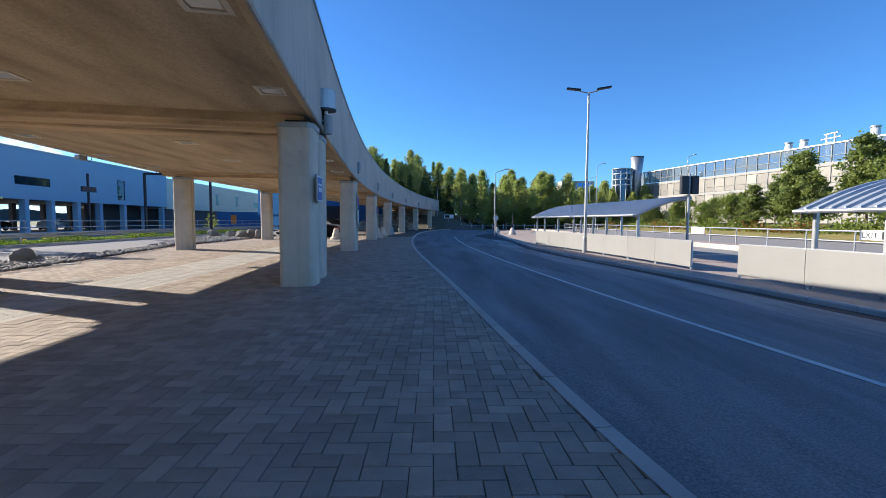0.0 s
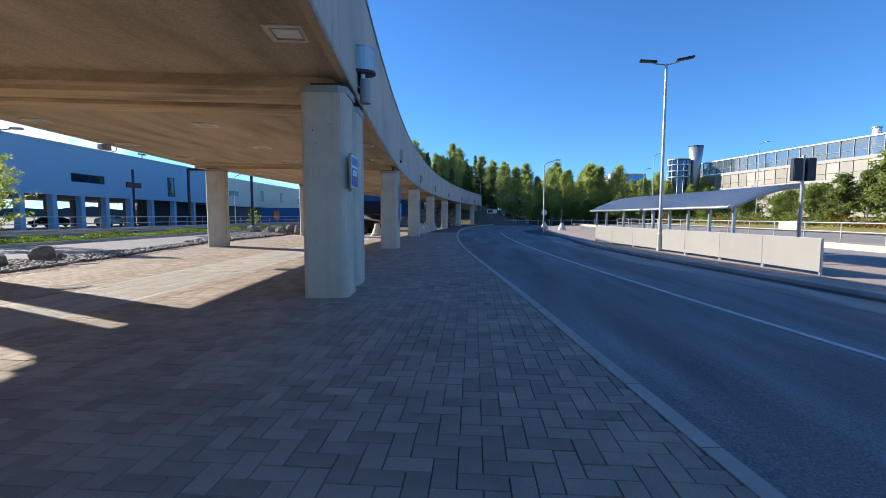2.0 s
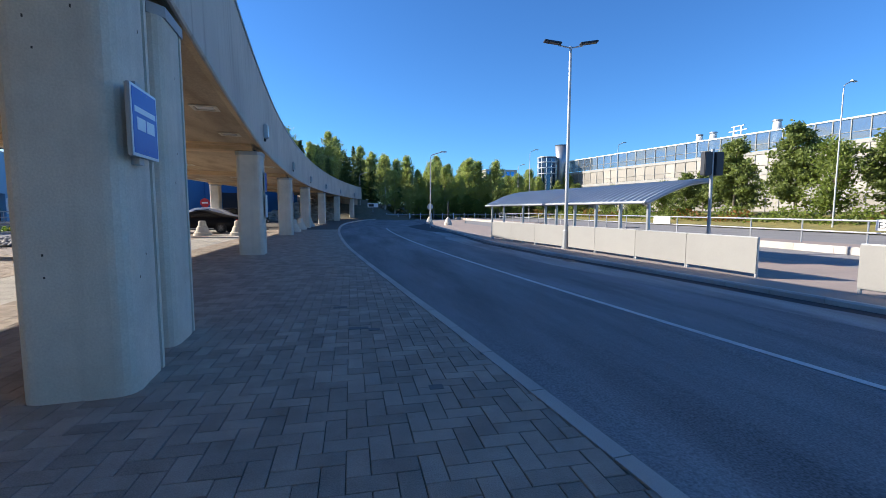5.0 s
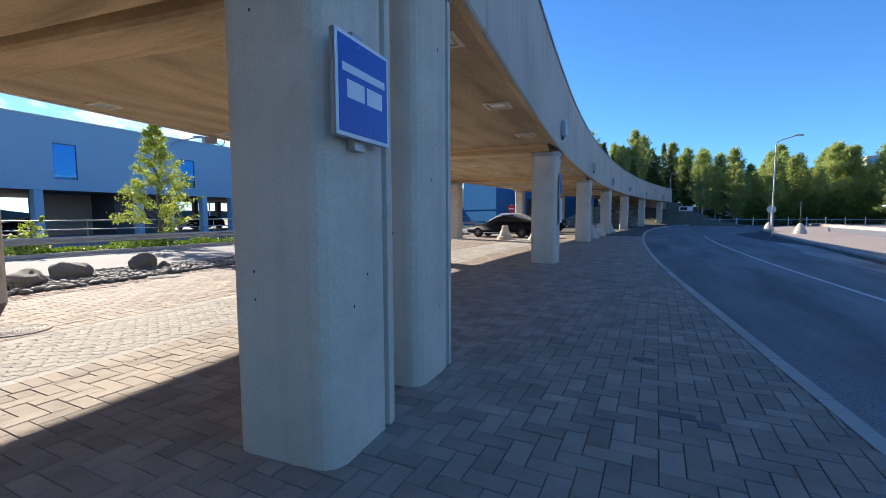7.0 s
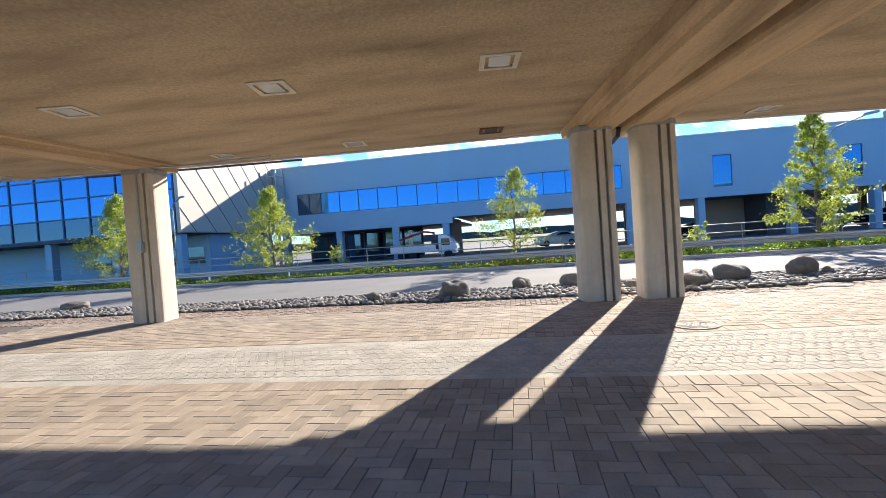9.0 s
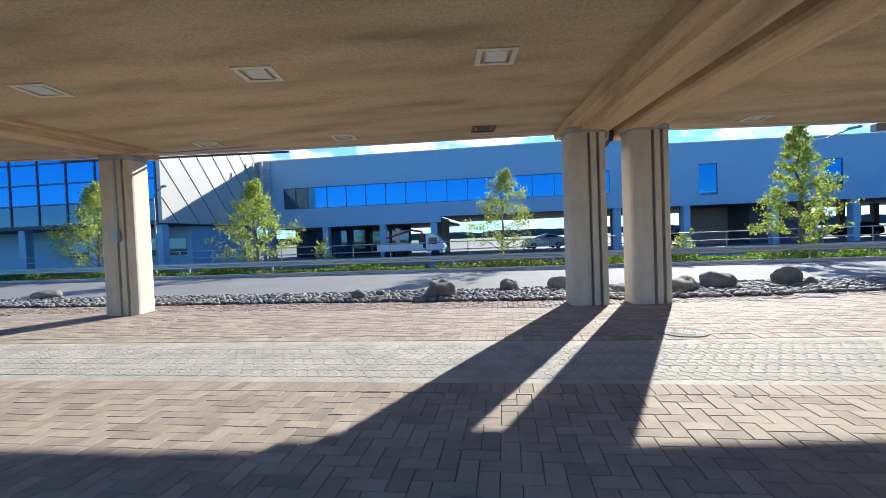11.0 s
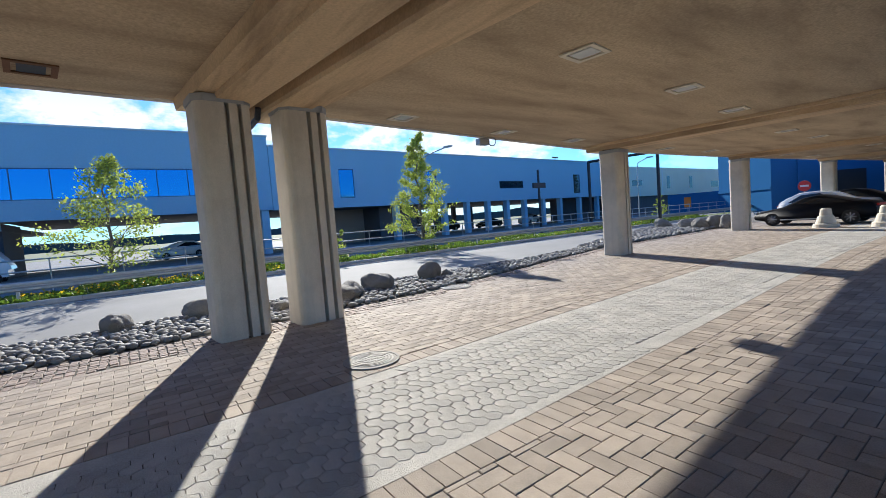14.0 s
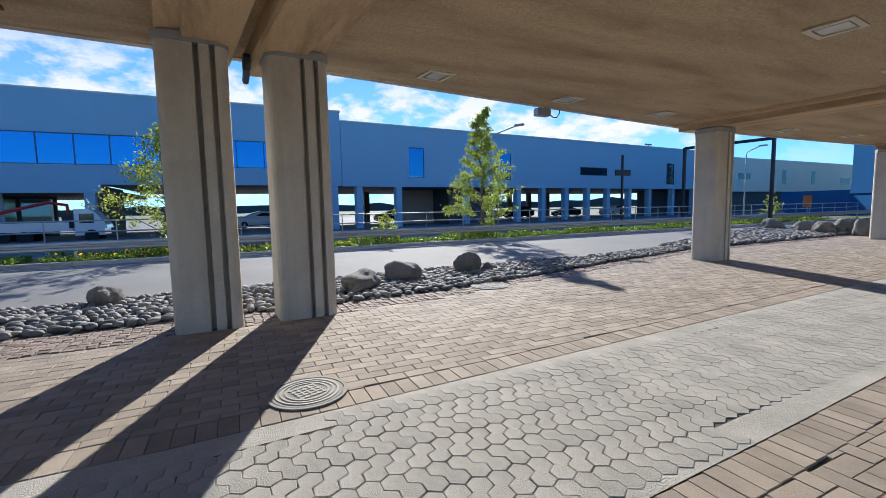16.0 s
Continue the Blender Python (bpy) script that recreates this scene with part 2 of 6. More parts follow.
M_PINE = leaf_material("pine_needle", (0.17, 0.23, 0.07))
M_RUST = leaf_material("autumn_leaf", (0.22, 0.12, 0.035))
M_YELLOW = leaf_material("yellow_bloom", (0.5, 0.36, 0.02))
M_HEDGE = leaf_material("bed_leaf", (0.13, 0.22, 0.03))
M_LOUVRE = material("louvre_screen", (0.27, 0.255, 0.225), 0.5, metal=0.2, vary=0.08, random_amount=0.25, scale=1, fine=20, bump=0.05)
M_SERVICE = material("service_asphalt", (0.185, 0.182, 0.178), 0.88, vary=0.25, scale=0.5, fine=80, bump=0.4, bump_dist=0.006, dirt=(0.14, 0.137, 0.132), dirt_scale=0.3, dirt_amount=0.5)
M_SLOPE = material("dry_slope", (0.13, 0.12, 0.085), 0.95, vary=0.4, scale=1.2, fine=14, bump=0.8, bump_dist=0.05, dirt=(0.07, 0.085, 0.04), dirt_scale=0.25, dirt_amount=0.8)
M_SCREEN = glass_material("screen_glass", (0.42, 0.5, 0.56), clear=0.45)
M_SLAB = material("garage_slab", (0.34, 0.335, 0.315), 0.7, vary=0.08)
M_MANHOLE = material("cast_iron", (0.3, 0.285, 0.26), 0.8, metal=0.0, spec=0.2, vary=0.2, scale=10, fine=80, bump=0.3)
M_RUBBLE = material("stone_bank", (0.42, 0.36, 0.28), 0.9, vary=0.4, scale=3, fine=20, bump=0.8, bump_dist=0.1, random_amount=0.3)
M_PINKPAVE = material("island_paving", (0.34, 0.275, 0.235), 0.88, vary=0.15, scale=2, fine=60, bump=0.2, dirt=(0.24, 0.21, 0.19), dirt_scale=0.6, dirt_amount=0.4)


# ---- mesh helpers ----
def mesh_object(name, bm, mat, parent=None, label="", smooth=False):
    me = bpy.data.meshes.new(name)
    bm.normal_update()
    bm.to_mesh(me)
    bm.free()
    me.materials.append(mat)
    if smooth:
        for p in me.polygons:
            p.use_smooth = True
    ob = new(name, me)
    if parent is not None:
        ob.parent = parent
    if label:
        ob["label"] = label
    return ob


def part(name, bm, mat, parent, label="", smooth=False):
    return mesh_object(name, bm, mat, parent, label, smooth)


def pydata(name, verts, faces, mat, parent=None, smooth=False):
    me = bpy.data.meshes.new(name)
    me.from_pydata(verts, [], faces)
    me.materials.append(mat)
    if smooth:
        for p in me.polygons:
            p.use_smooth = True
    ob = new(name, me)
    if parent is not None:
        ob.parent = parent
    return ob


def thing(name, label, category, m=None, group="", kind=""):
    e = new(name)
    e.empty_display_size = 0.2
    if m is not None:
        e.matrix_world = m
    return tagged(e, label, category, group, kind)


def box(x0, x1, y0, y1, z0, z1, bevel=0.0, bm=None):
    own = bm is None
    b = bmesh.new()
    bmesh.ops.create_cube(b, size=1)
    for v in b.verts:
        v.co = Vector((x0 + (v.co.x + 0.5) * (x1 - x0), y0 + (v.co.y + 0.5) * (y1 - y0), z0 + (v.co.z + 0.5) * (z1 - z0)))
    if bevel:
        bmesh.ops.bevel(b, geom=b.edges[:], offset=bevel, segments=2, affect='EDGES', clamp_overlap=True)
    if own:
        return b
    me = bpy.data.meshes.new("tmp")
    b.to_mesh(me)
    b.free()
    bm.from_mesh(me)
    bpy.data.meshes.remove(me)
    return bm


def tube(points, radius, sides=8, bm=None, taper=None):
    """A round bar along a line of points."""
    bm = bm or bmesh.new()
    pts = [Vector(p) for p in points]
    rings = []
    for i, p in enumerate(pts):
        d = (pts[min(i + 1, len(pts) - 1)] - pts[max(i - 1, 0)]).normalized()
        up = Vector((0, 0, 1)) if abs(d.z) < 0.9 else Vector((1, 0, 0))
        a = d.cross(up).normalized()
        c = d.cross(a)
        r = radius if taper is None else radius + (taper - radius) * i / (len(pts) - 1)
        rings.append([bm.verts.new(p + (a * math.cos(k * math.tau / sides) + c * math.sin(k * math.tau / sides)) * r) for k in range(sides)])
    for r0, r1 in zip(rings, rings[1:]):
        for k in range(sides):
            bm.faces.new((r0[k], r0[(k + 1) % sides], r1[(k + 1) % sides], r1[k]))
    bm.faces.new(rings[0][::-1])
    bm.faces.new(rings[-1])
    bmesh.ops.recalc_face_normals(bm, faces=bm.faces)
    return bm


def prism(outline, z0, z1, bm=None):
    """A column of any outline in x and y."""
    bm = bm or bmesh.new()
    lo = [bm.verts.new((x, y, z0)) for x, y in outline]
    hi = [bm.verts.new((x, y, z1)) for x, y in outline]
    k = len(outline)
    for i in range(k):
        bm.faces.new((lo[i], lo[(i + 1) % k], hi[(i + 1) % k], hi[i]))
    bm.faces.new(lo[::-1])
    bm.faces.new(hi)
    bmesh.ops.recalc_face_normals(bm, faces=bm.faces)
    return bm


def lathe(profile, sides=16, bm=None, at=(0, 0, 0)):
    """A turned shape from (radius, height) pairs."""
    bm = bm or bmesh.new()
    rings = []
    for r, z in profile:
        rings.append([bm.verts.new((at[0] + r * math.cos(k * math.tau / sides), at[1] + r * math.sin(k * math.tau / sides), at[2] + z)) for k in range(sides)])
    for a, c in zip(rings, rings[1:]):
        for k in range(sides):
            bm.faces.new((a[k], a[(k + 1) % sides], c[(k + 1) % sides], c[k]))
    bm.faces.new(rings[0][::-1])
    bm.faces.new(rings[-1])
    return bm


def strip(name, left, right, z_left, z_right, mat, parent=None, thick=0.0):
    """A sheet between two lines of (x, y); thick gives it sides downwards."""
    vs, fs = [], []
    n = len(left)
    for (x, y), (u, v) in zip(left, right):
        zl = z_left(x, y) if callable(z_left) else z_left
        zr = z_right(u, v) if callable(z_right) else z_right
        vs += [(x, y, zl), (u, v, zr)]
    for i in range(n - 1):
        fs.append((2 * i, 2 * i + 1, 2 * i + 3, 2 * i + 2))
    if thick:
        base = len(vs)
        vs += [(x, y, z - thick) for x, y, z in vs[:base]]
        for i in range(n - 1):
            fs.append((2 * i, 2 * i + 2, base + 2 * i + 2, base + 2 * i))
            fs.append((2 * i + 1, base + 2 * i + 1, base + 2 * i + 3, 2 * i + 3))
    ob = pydata(name, vs, fs, mat, parent)
    b = bmesh.new()
    b.from_mesh(ob.data)
    bmesh.ops.recalc_face_normals(b, faces=b.faces)
    b.faces.ensure_lookup_table()
    if b.faces and b.faces[0].normal.z < 0:
        bmesh.ops.reverse_faces(b, faces=b.faces)
    b.to_mesh(ob.data)
    b.free()
    return ob


# ---- the plan's curve: the ramp, kerb and road share one centre ----
CX, CY = 221.0, 38.0


def arc_x(r, y):
    return CX - math.sqrt(r * r - (y - CY) ** 2)


def arc_line(r, y0, y1, step=2.0):
    k = max(1, round((y1 - y0) / step))
    return [(arc_x(r, y0 + (y1 - y0) * i / k), y0 + (y1 - y0) * i / k) for i in range(k + 1)]


def kerb_x(y):
    shift = float(np.interp(y, (0, 4, 6, 8.3, 10.4, 12, 16, 24), (-0.2, -0.16, -0.09, -0.01, 0.07, 0.09, 0.09, 0.0)))
    return -0.96 + (y - 45) ** 2 / 522 + (max(0, y - 50) ** 2) / 320 + shift


def kerb_line(off, y0, y1, step=2.0):
    k = max(1, round((y1 - y0) / step))
    return [(kerb_x(y0 + (y1 - y0) * i / k) + off, y0 + (y1 - y0) * i / k) for i in range(k + 1)]


def along(table, y):
    """Straight-line value from a short table of (y, value)."""
    return float(np.interp(y, [a for a, _ in table], [b for _, b in table]))


R_EDGE, R_OUT, R_LINE = 224.4, 225.0, 218.14
DECK_W = ((-20, 11.8), (0, 10.8), (3, 10.6), (6.5, 10.25), (9.5, 9.94), (13.7, 9.78), (17, 9.62), (23, 9.4), (33, 8.7), (44, 7.9), (56, 7.3), (100, 7.0))
ISLAND = ((-30, 11.5), (-5, 10.3), (9, 9.0), (15, 8.3), (22, 7.4), (28, 7.0), (35, 7.5), (53, 8.5), (70, 11.0), (90, 19))
FENCE = ((-20, 11.8), (4, 10.5), (10, 9.95), (13, 9.65), (15.2, 9.5), (20, 9.2), (24.6, 8.65), (29.6, 7.75))


def outer_x(y):
    return arc_x(R_EDGE, y)


def inner_x(y):
    return outer_x(y) - along(DECK_W, y)


def soffit(y, x=None):
    """Underside of the deck; it tilts down towards the inside of the curve."""
    s = along(((-30, 3.73), (9, 3.73), (13, 3.69), (22, 3.48), (33, 3.46), (100, 3.46)), y)
    return s + (0.02 * (outer_x(y) - x) if x is not None else 0.0)


def road_z(x, y):
    d = x - kerb_x(y)
    return -0.11 - 0.022 * min(max(d, 0), 9.0)

# ---- ground, roads and kerbs ----
def sheet(name, x0, x1, y0, y1, z, mat, label, category):
    ob = pydata(name, [(x0, y0, z), (x1, y0, z), (x1, y1, z), (x0, y1, z)], [(0, 1, 2, 3)], mat)
    return tagged(ob, label, category, kind="structure")


sheet("ground", -1800, 1800, -1200, 2400, -0.62, M_FIELD, "flat grass airfield ground reaching the horizon", "ground")

ys = [-30 + 2 * i for i in range(59)]
kerb_pts = kerb_line(0, -30, 86)
island_pts = [(along(ISLAND, y), y) for y in ys]
island_pts = [(max(a[0], k[0] + 4.5), a[1]) for a, k in zip(island_pts, kerb_pts)]
road = strip("road", kerb_pts, island_pts, road_z, road_z, M_ASPHALT)
tagged(road, "worn dark grey asphalt road curving away in shade", "road", kind="structure")
# the far cross road
sheet("road_far", -40, 90, 84, 92, -0.32, M_ASPHALT, "grey asphalt cross road at the far bend", "road")
# solid white lane line
ln = strip("lane_line", arc_line(R_LINE + 0.06, -20, 46), arc_line(R_LINE - 0.06, -20, 46), lambda x, y: road_z(x, y) + 0.006, lambda x, y: road_z(x, y) + 0.006, M_LINE)
tagged(ln, "worn solid white line painted on asphalt", "road marking", kind="structure")
patch_r = [(along(ISLAND, y) - 0.15, y) for y in (38, 42, 46, 50, 54, 58, 62, 66)]
patch_l = [(x - w, y) for (x, y), w in zip(patch_r, (0.3, 1.6, 2.3, 2.6, 2.5, 2.3, 1.8, 0.5))]
pt = strip("asphalt_patch", patch_l, patch_r, lambda x, y: road_z(x, y) + 0.006, lambda x, y: road_z(x, y) + 0.006, M_PATCH_AND_SHADE)
tagged(pt, "fresh black asphalt patch beside the traffic island", "road patch", kind="structure")

# the gutter strip paints fence and kerb shade over dark asphalt
for nm, off, wid, mt, lab in (("gutter_strip", 0.02, 0.42, M_PATCH_AND_SHADE, "dark gutter asphalt along the island kerb, fence shade painted in"), ("dusty_strip", 0.5, 1.2, M_DUSTY, "pale dusty strip of worn asphalt beside the gutter")):
    gut_r = [(along(ISLAND, y) - off, y) for y in range(-2, 41)]
    gut_l = [(x - wid + 0.22 * noise.noise(Vector((y * 0.5, off, 0))), y) for x, y in gut_r]
    gs = strip(nm, gut_l, gut_r, lambda x, y: road_z(x, y) + 0.005, lambda x, y: road_z(x, y) + 0.005, mt)
    tagged(gs, lab, "road patch", kind="structure")
# base of the paved area under the ramp
PAVE_Y = (-14, 86)
def cobble_in(y):
    return along(((-14, -11.1), (3, -11.0), (9, -10.75), (14, -10.85), (20, -12.2), (24, -13.0), (36, -13.2), (86, -13)), y)


def cobble_out(y):
    return along(((-14, -12.9), (3, -12.8), (9, -13.2), (15, -13.6), (20, -13.5), (24, -14.2), (30, -16.5), (38, -18.5), (44, -16), (86, -15)), y)


base_l = [(cobble_out(y), y) for y in range(PAVE_Y[0], PAVE_Y[1] + 1, 2)]
base_r = kerb_line(-0.15, *PAVE_Y)
pave = strip("pavement", base_l, base_r, -0.014, -0.014, M_SAND, thick=0.3)
tagged(pave, "sandy bedding of the brick paved forecourt under the ramp", "pavement", kind="structure")


def kerb_run(name, line, width, z_top, z_bottom, mat, label, side=1, length=1.0, shown=300):
    """Kerb stones one by one along a line, on the side given."""
    holder = thing(name, label, "kerb", kind="structure")
    pts = [Vector((x, y)) for x, y in line]
    acc, cuts = 0.0, [pts[0]]
    for a, c in zip(pts, pts[1:]):
        seg = (c - a).length
        while acc + seg >= length:
            a = a + (c - a).normalized() * (length - acc)
            cuts.append(a.copy())
            seg = (c - a).length
            acc = 0.0
        acc += seg
    for i, (a, c) in enumerate(zip(cuts, cuts[1:])):
        d = (c - a).normalized()
        nrm = Vector((-d.y, d.x)) * side
        g = 0.006
        prof = [(0, z_bottom), (0, z_top - 0.03), (0.03, z_top), (width, z_top), (width, z_bottom)]
        vs = []
        zt = 0.0
        for p in (a + d * g, c - d * g):
            dz = z_of(p.x, p.y) if (z_of := kerb_levels.get(name)) else 0.0
            vs += [(p.x + nrm.x * o, p.y + nrm.y * o, z + dz) for o, z in prof]
        k = len(prof)
        fs = [(j, (j + 1) % k, k + (j + 1) % k, k + j) for j in range(k)] + [tuple(range(k))[::-1], tuple(range(k, 2 * k))]
        pydata("kerb_stone", vs, fs, mat, holder)
    return holder


kerb_levels = {"kerb_island": road_z}
kerb_run("kerb_pavement", kerb_line(0, -8, 80), 0.16, 0.005, -0.35, M_KERB, "grey granite kerb stones edging the paved walk", side=1)
kerb_run("kerb_island", [p for p in island_pts if 0 <= p[1] <= 78], 0.14, 0.12, -0.3, M_KERB, "grey kerb stones edging the traffic island", side=-1)

# traffic island with fence and shelters, yard behind it, second road
isl_r = [(along(((-30, 15.5), (20, 14.2), (40, 13.5), (60, 14), (86, 21)), y), y) for y in ys]
isl = strip("pavement_island", [(x + 0.14, y) for x, y in island_pts], isl_r, lambda x, y: road_z(x, y) + 0.115, -0.2, M_PINKPAVE, thick=0.3)
tagged(isl, "reddish brick paving of the traffic island in sun", "pavement", kind="structure")
yard = strip("road_yard", isl_r, [(18.4, y) for y in ys], -0.26, -0.2, M_ASPHALT2)
tagged(yard, "sunlit grey asphalt lane behind the shelters", "road", kind="structure")
kerb_run("kerb_rear", [(18.4, y) for y in range(4, 78, 2)], 0.14, 0.1, -0.3, M_KERB, "light kerb stones of the rear island", side=-1, length=1.6)
rear = strip("pavement_rear", [(18.54, y) for y in ys], [(20.2, y) for y in ys], 0.09, 0.09, M_PINKPAVE, thick=0.3)
tagged(rear, "narrow paved strip carrying the pipe railing", "pavement", kind="structure")
r2 = strip("road_rear", [(20.2, y) for y in ys], [(31, y) for y in ys], -0.05, 0.0, M_ASPHALT2)
tagged(r2, "sunlit grey asphalt road before the green verge", "road", kind="structure")
verge = strip("ground_verge", [(31, y) for y in ys], [(40, y) for y in ys], 0.05, 1.2, M_DRYGRASS)
tagged(verge, "dry yellow green grass verge rising from the road", "ground", kind="structure")
verge2 = strip("ground_bank", [(40, y) for y in ys], [(75, y) for y in ys], 1.2, 1.3, M_GRASS)
tagged(verge2, "grass bank in front of the parking garage", "ground", kind="structure")

# road on the other side of the ramp, with its verge
L_ROAD = -20.6
lr = strip("road_service", [(L_ROAD, y) for y in range(-60, 121, 4)], [(min(-11.5, cobble_out(y) + 0.3), y) for y in range(-60, 121, 4)], -0.03, -0.03, M_SERVICE)
tagged(lr, "sunlit pale asphalt service road beyond the boulders", "road", kind="structure")
el = strip("edge_line", [(L_ROAD + 0.62, y) for y in range(-60, 121, 4)], [(L_ROAD + 0.74, y) for y in range(-60, 121, 4)], -0.024, -0.024, M_LINE)
tagged(el, "white edge line along the service road", "road marking", kind="structure")
kerb_run("kerb_service", [(L_ROAD, y) for y in range(-30, 70, 2)], 0.14, 0.1, -0.3, M_KERB, "low kerb stones along the service road", side=1, length=1.5)
lv = strip("ground_strip", [(L_ROAD - 3.2, y) for y in range(-60, 121, 4)], [(L_ROAD - 0.14, y) for y in range(-60, 121, 4)], 0.02, 0.08, M_GRASS)
tagged(lv, "planted grass strip behind the guard rail", "ground", kind="structure")
ly = strip("road_apron", [(-110, y) for y in range(-60, 121, 4)], [(L_ROAD - 3.2, y) for y in range(-60, 121, 4)], -0.3, -0.02, M_ASPHALT)
tagged(ly, "grey asphalt yard under and before the terminal", "road", kind="structure")

# ---- the ramp ----
ramp = thing("ramp_bridge", "long curved concrete road ramp on paired columns, stained underside", "bridge", kind="structure")
Y0, Y1 = -22, 86
sec = [y for y in range(Y0, Y1 + 1, 2)]


def loft(name, rings, mat, parent, smooth=False, label="", closed=True):
    vs, fs = [], []
    k = len(rings[0])
    for r in rings:
        vs += r
    for i in range(len(rings) - 1):
        for j in range(k if closed else k - 1):
            fs.append((i * k + j, i * k + (j + 1) % k, (i + 1) * k + (j + 1) % k, (i + 1) * k + j))
    if closed:
        fs.append(tuple(range(k))[::-1])
        fs.append(tuple(range((len(rings) - 1) * k, len(rings) * k)))
    ob = pydata(name, vs, fs, mat, parent, smooth)
    b = bmesh.new()
    b.from_mesh(ob.data)
    bmesh.ops.recalc_face_normals(b, faces=b.faces)
    b.to_mesh(ob.data)
    b.free()
    if label:
        ob["label"] = label
    return ob


slab_rings, out_rings, in_rings, cop_rings = [], [], [], []
def parapet_h(y):
    return 3.84 - 0.0026 * max(0, y - 15) - soffit(y) + along(((-40, 2.2), (12, 2.2), (26, 1.78), (36, 1.68), (90, 1.68)), y)


for y in sec:
    ph = parapet_h(y)
    xo, xi = outer_x(y), inner_x(y)
    s, si = soffit(y), soffit(y, inner_x(y))
    slab_rings.append([(xi + 0.2, y, si), (xo - 0.5, y, s + 0.01), (xo - 0.2, y, s - 0.02), (xo - 0.05, y, s - 0.1), (xo - 0.05, y, s + 0.9), (xi + 0.2, y, si + 0.9)])
    out_rings.append([(xo - 0.05, y, s - 0.105), (xo - 0.02, y, s - 0.1), (xo, y, s - 0.07), (xo - 0.04, y, s + ph), (xo - 0.28, y, s + ph), (xo - 0.28, y, s + 0.91), (xo - 0.05, y, s + 0.91)])
    cop_rings.append([(xo - 0.31, y, s + ph), (xo - 0.005, y, s + ph), (xo - 0.005, y, s + ph + 0.07), (xo - 0.31, y, s + ph + 0.07)])
    in_rings.append([(xi + 0.2, y, si - 0.02), (xi + 0.08, y, si - 0.03), (xi, y, si + 0.06), (xi, y, s + ph), (xi + 0.2, y, s + ph)])
loft("deck_slab", slab_rings, M_DECK, ramp, label="brown stained board marked concrete underside")
loft("parapet", out_rings, M_PARAPET, ramp, label="grey weathered concrete parapet with run marks")
loft("coping", cop_rings, M_GALV, ramp, label="thin pale metal coping")
loft("parapet", in_rings, M_PARAPET, ramp)

# column rows: y of the middle, and which row
HALF = 0.4
SINGLE = [-12.6, -0.45, 21.85, 33.1, 44.0, 55.3, 67.0, 79.5]
PAIR = [10.68, 11.95]
INNER_Y = {10.68: 10.14, 11.95: 11.4, 21.85: 22.1, -0.45: -0.55}


def column_outline(grooves, w):
    c, g = 0.13, 0.15

    def corner(cx, cy, a0):
        return [(cx + c * math.cos(radians(a0 + 22.5 * k)), cy + c * math.sin(radians(a0 + 22.5 * k))) for k in range(5)]
    pts = corner(w - c, -HALF + c, -90)
    for gy in grooves:
        pts += [(w, gy - 0.032), (w - g, gy - 0.026), (w - g, gy + 0.026), (w, gy + 0.032)]
    pts += corner(w - c, HALF - c, 0) + corner(-w + c, HALF - c, 90)
    for gy in grooves[::-1]:
        pts += [(-w, gy + 0.032), (-w + g, gy + 0.026), (-w + g, gy - 0.026), (-w, gy - 0.032)]
    pts += corner(-w + c, -HALF + c, 180)
    return pts


def build_column(x, y, group, grooves, w):
    turn = math.degrees(math.asin((y - CY) / R_OUT))
    col = thing("bridge_column", "tall grey concrete column with rounded corners and grooves, standing on pavers", "column", pose(x, y, 0, 0, 0, -turn * 0.6), group)
    top = soffit(y, x) - 0.19
    part("shaft", prism(column_outline(grooves, w), -0.03, top - 0.12), M_COLUMN, col)
    v = w + 0.02
    cap = [(0.13 - v, -0.42), (v - 0.13, -0.42), (v, -0.29), (v, 0.29), (v - 0.13, 0.42), (0.13 - v, 0.42), (-v, 0.29), (-v, -0.29)]
    part("collar", prism(cap, top - 0.12, top - 0.01), M_CAP, col, "grey bearing collar")
    part("bearing", box(-0.22, 0.22, -0.3, 0.3, top - 0.01, top + 0.05), M_GROOVE, col)
    return col


def x_in(y):
    return along(((-0.5, -9.95), (10.1, -10.35), (11.95, -10.42), (22, -11.2), (33, -11.45), (44, -10.5), (55, -9.4), (67, -7.9)), y)


for y in SINGLE + PAIR:
    build_column(outer_x(y) - 0.44, y, "ramp columns", (0.2,), 0.38)
    if y < 78:
        build_column(x_in(y), INNER_Y.get(y, y), "ramp columns", (0.04, 0.22), 0.34)

# small cast holes in the faces of the paired columns
rh = random.Random(4)
for col in [o for o in bpy.data.objects if o.name.startswith("bridge_column") and abs(o.location.x + 2.2) < 0.4 and 10 < o.location.y < 12.5]:
    for k in range(9):
        z = rh.uniform(0.5, 3.1)
        if k % 2:
            x, y = 0.381, rh.uniform(-0.2, 0.12)
            part("cast_hole", box(x - 0.004, x, y, y + 0.012, z, z + rh.uniform(0.012, 0.03)), M_GROOVE, col)
        else:
            x = rh.uniform(-0.2, 0.2)
            part("cast_hole", box(x, x + 0.012, -HALF - 0.001, -HALF + 0.004, z, z + rh.uniform(0.012, 0.03)), M_GROOVE, col)

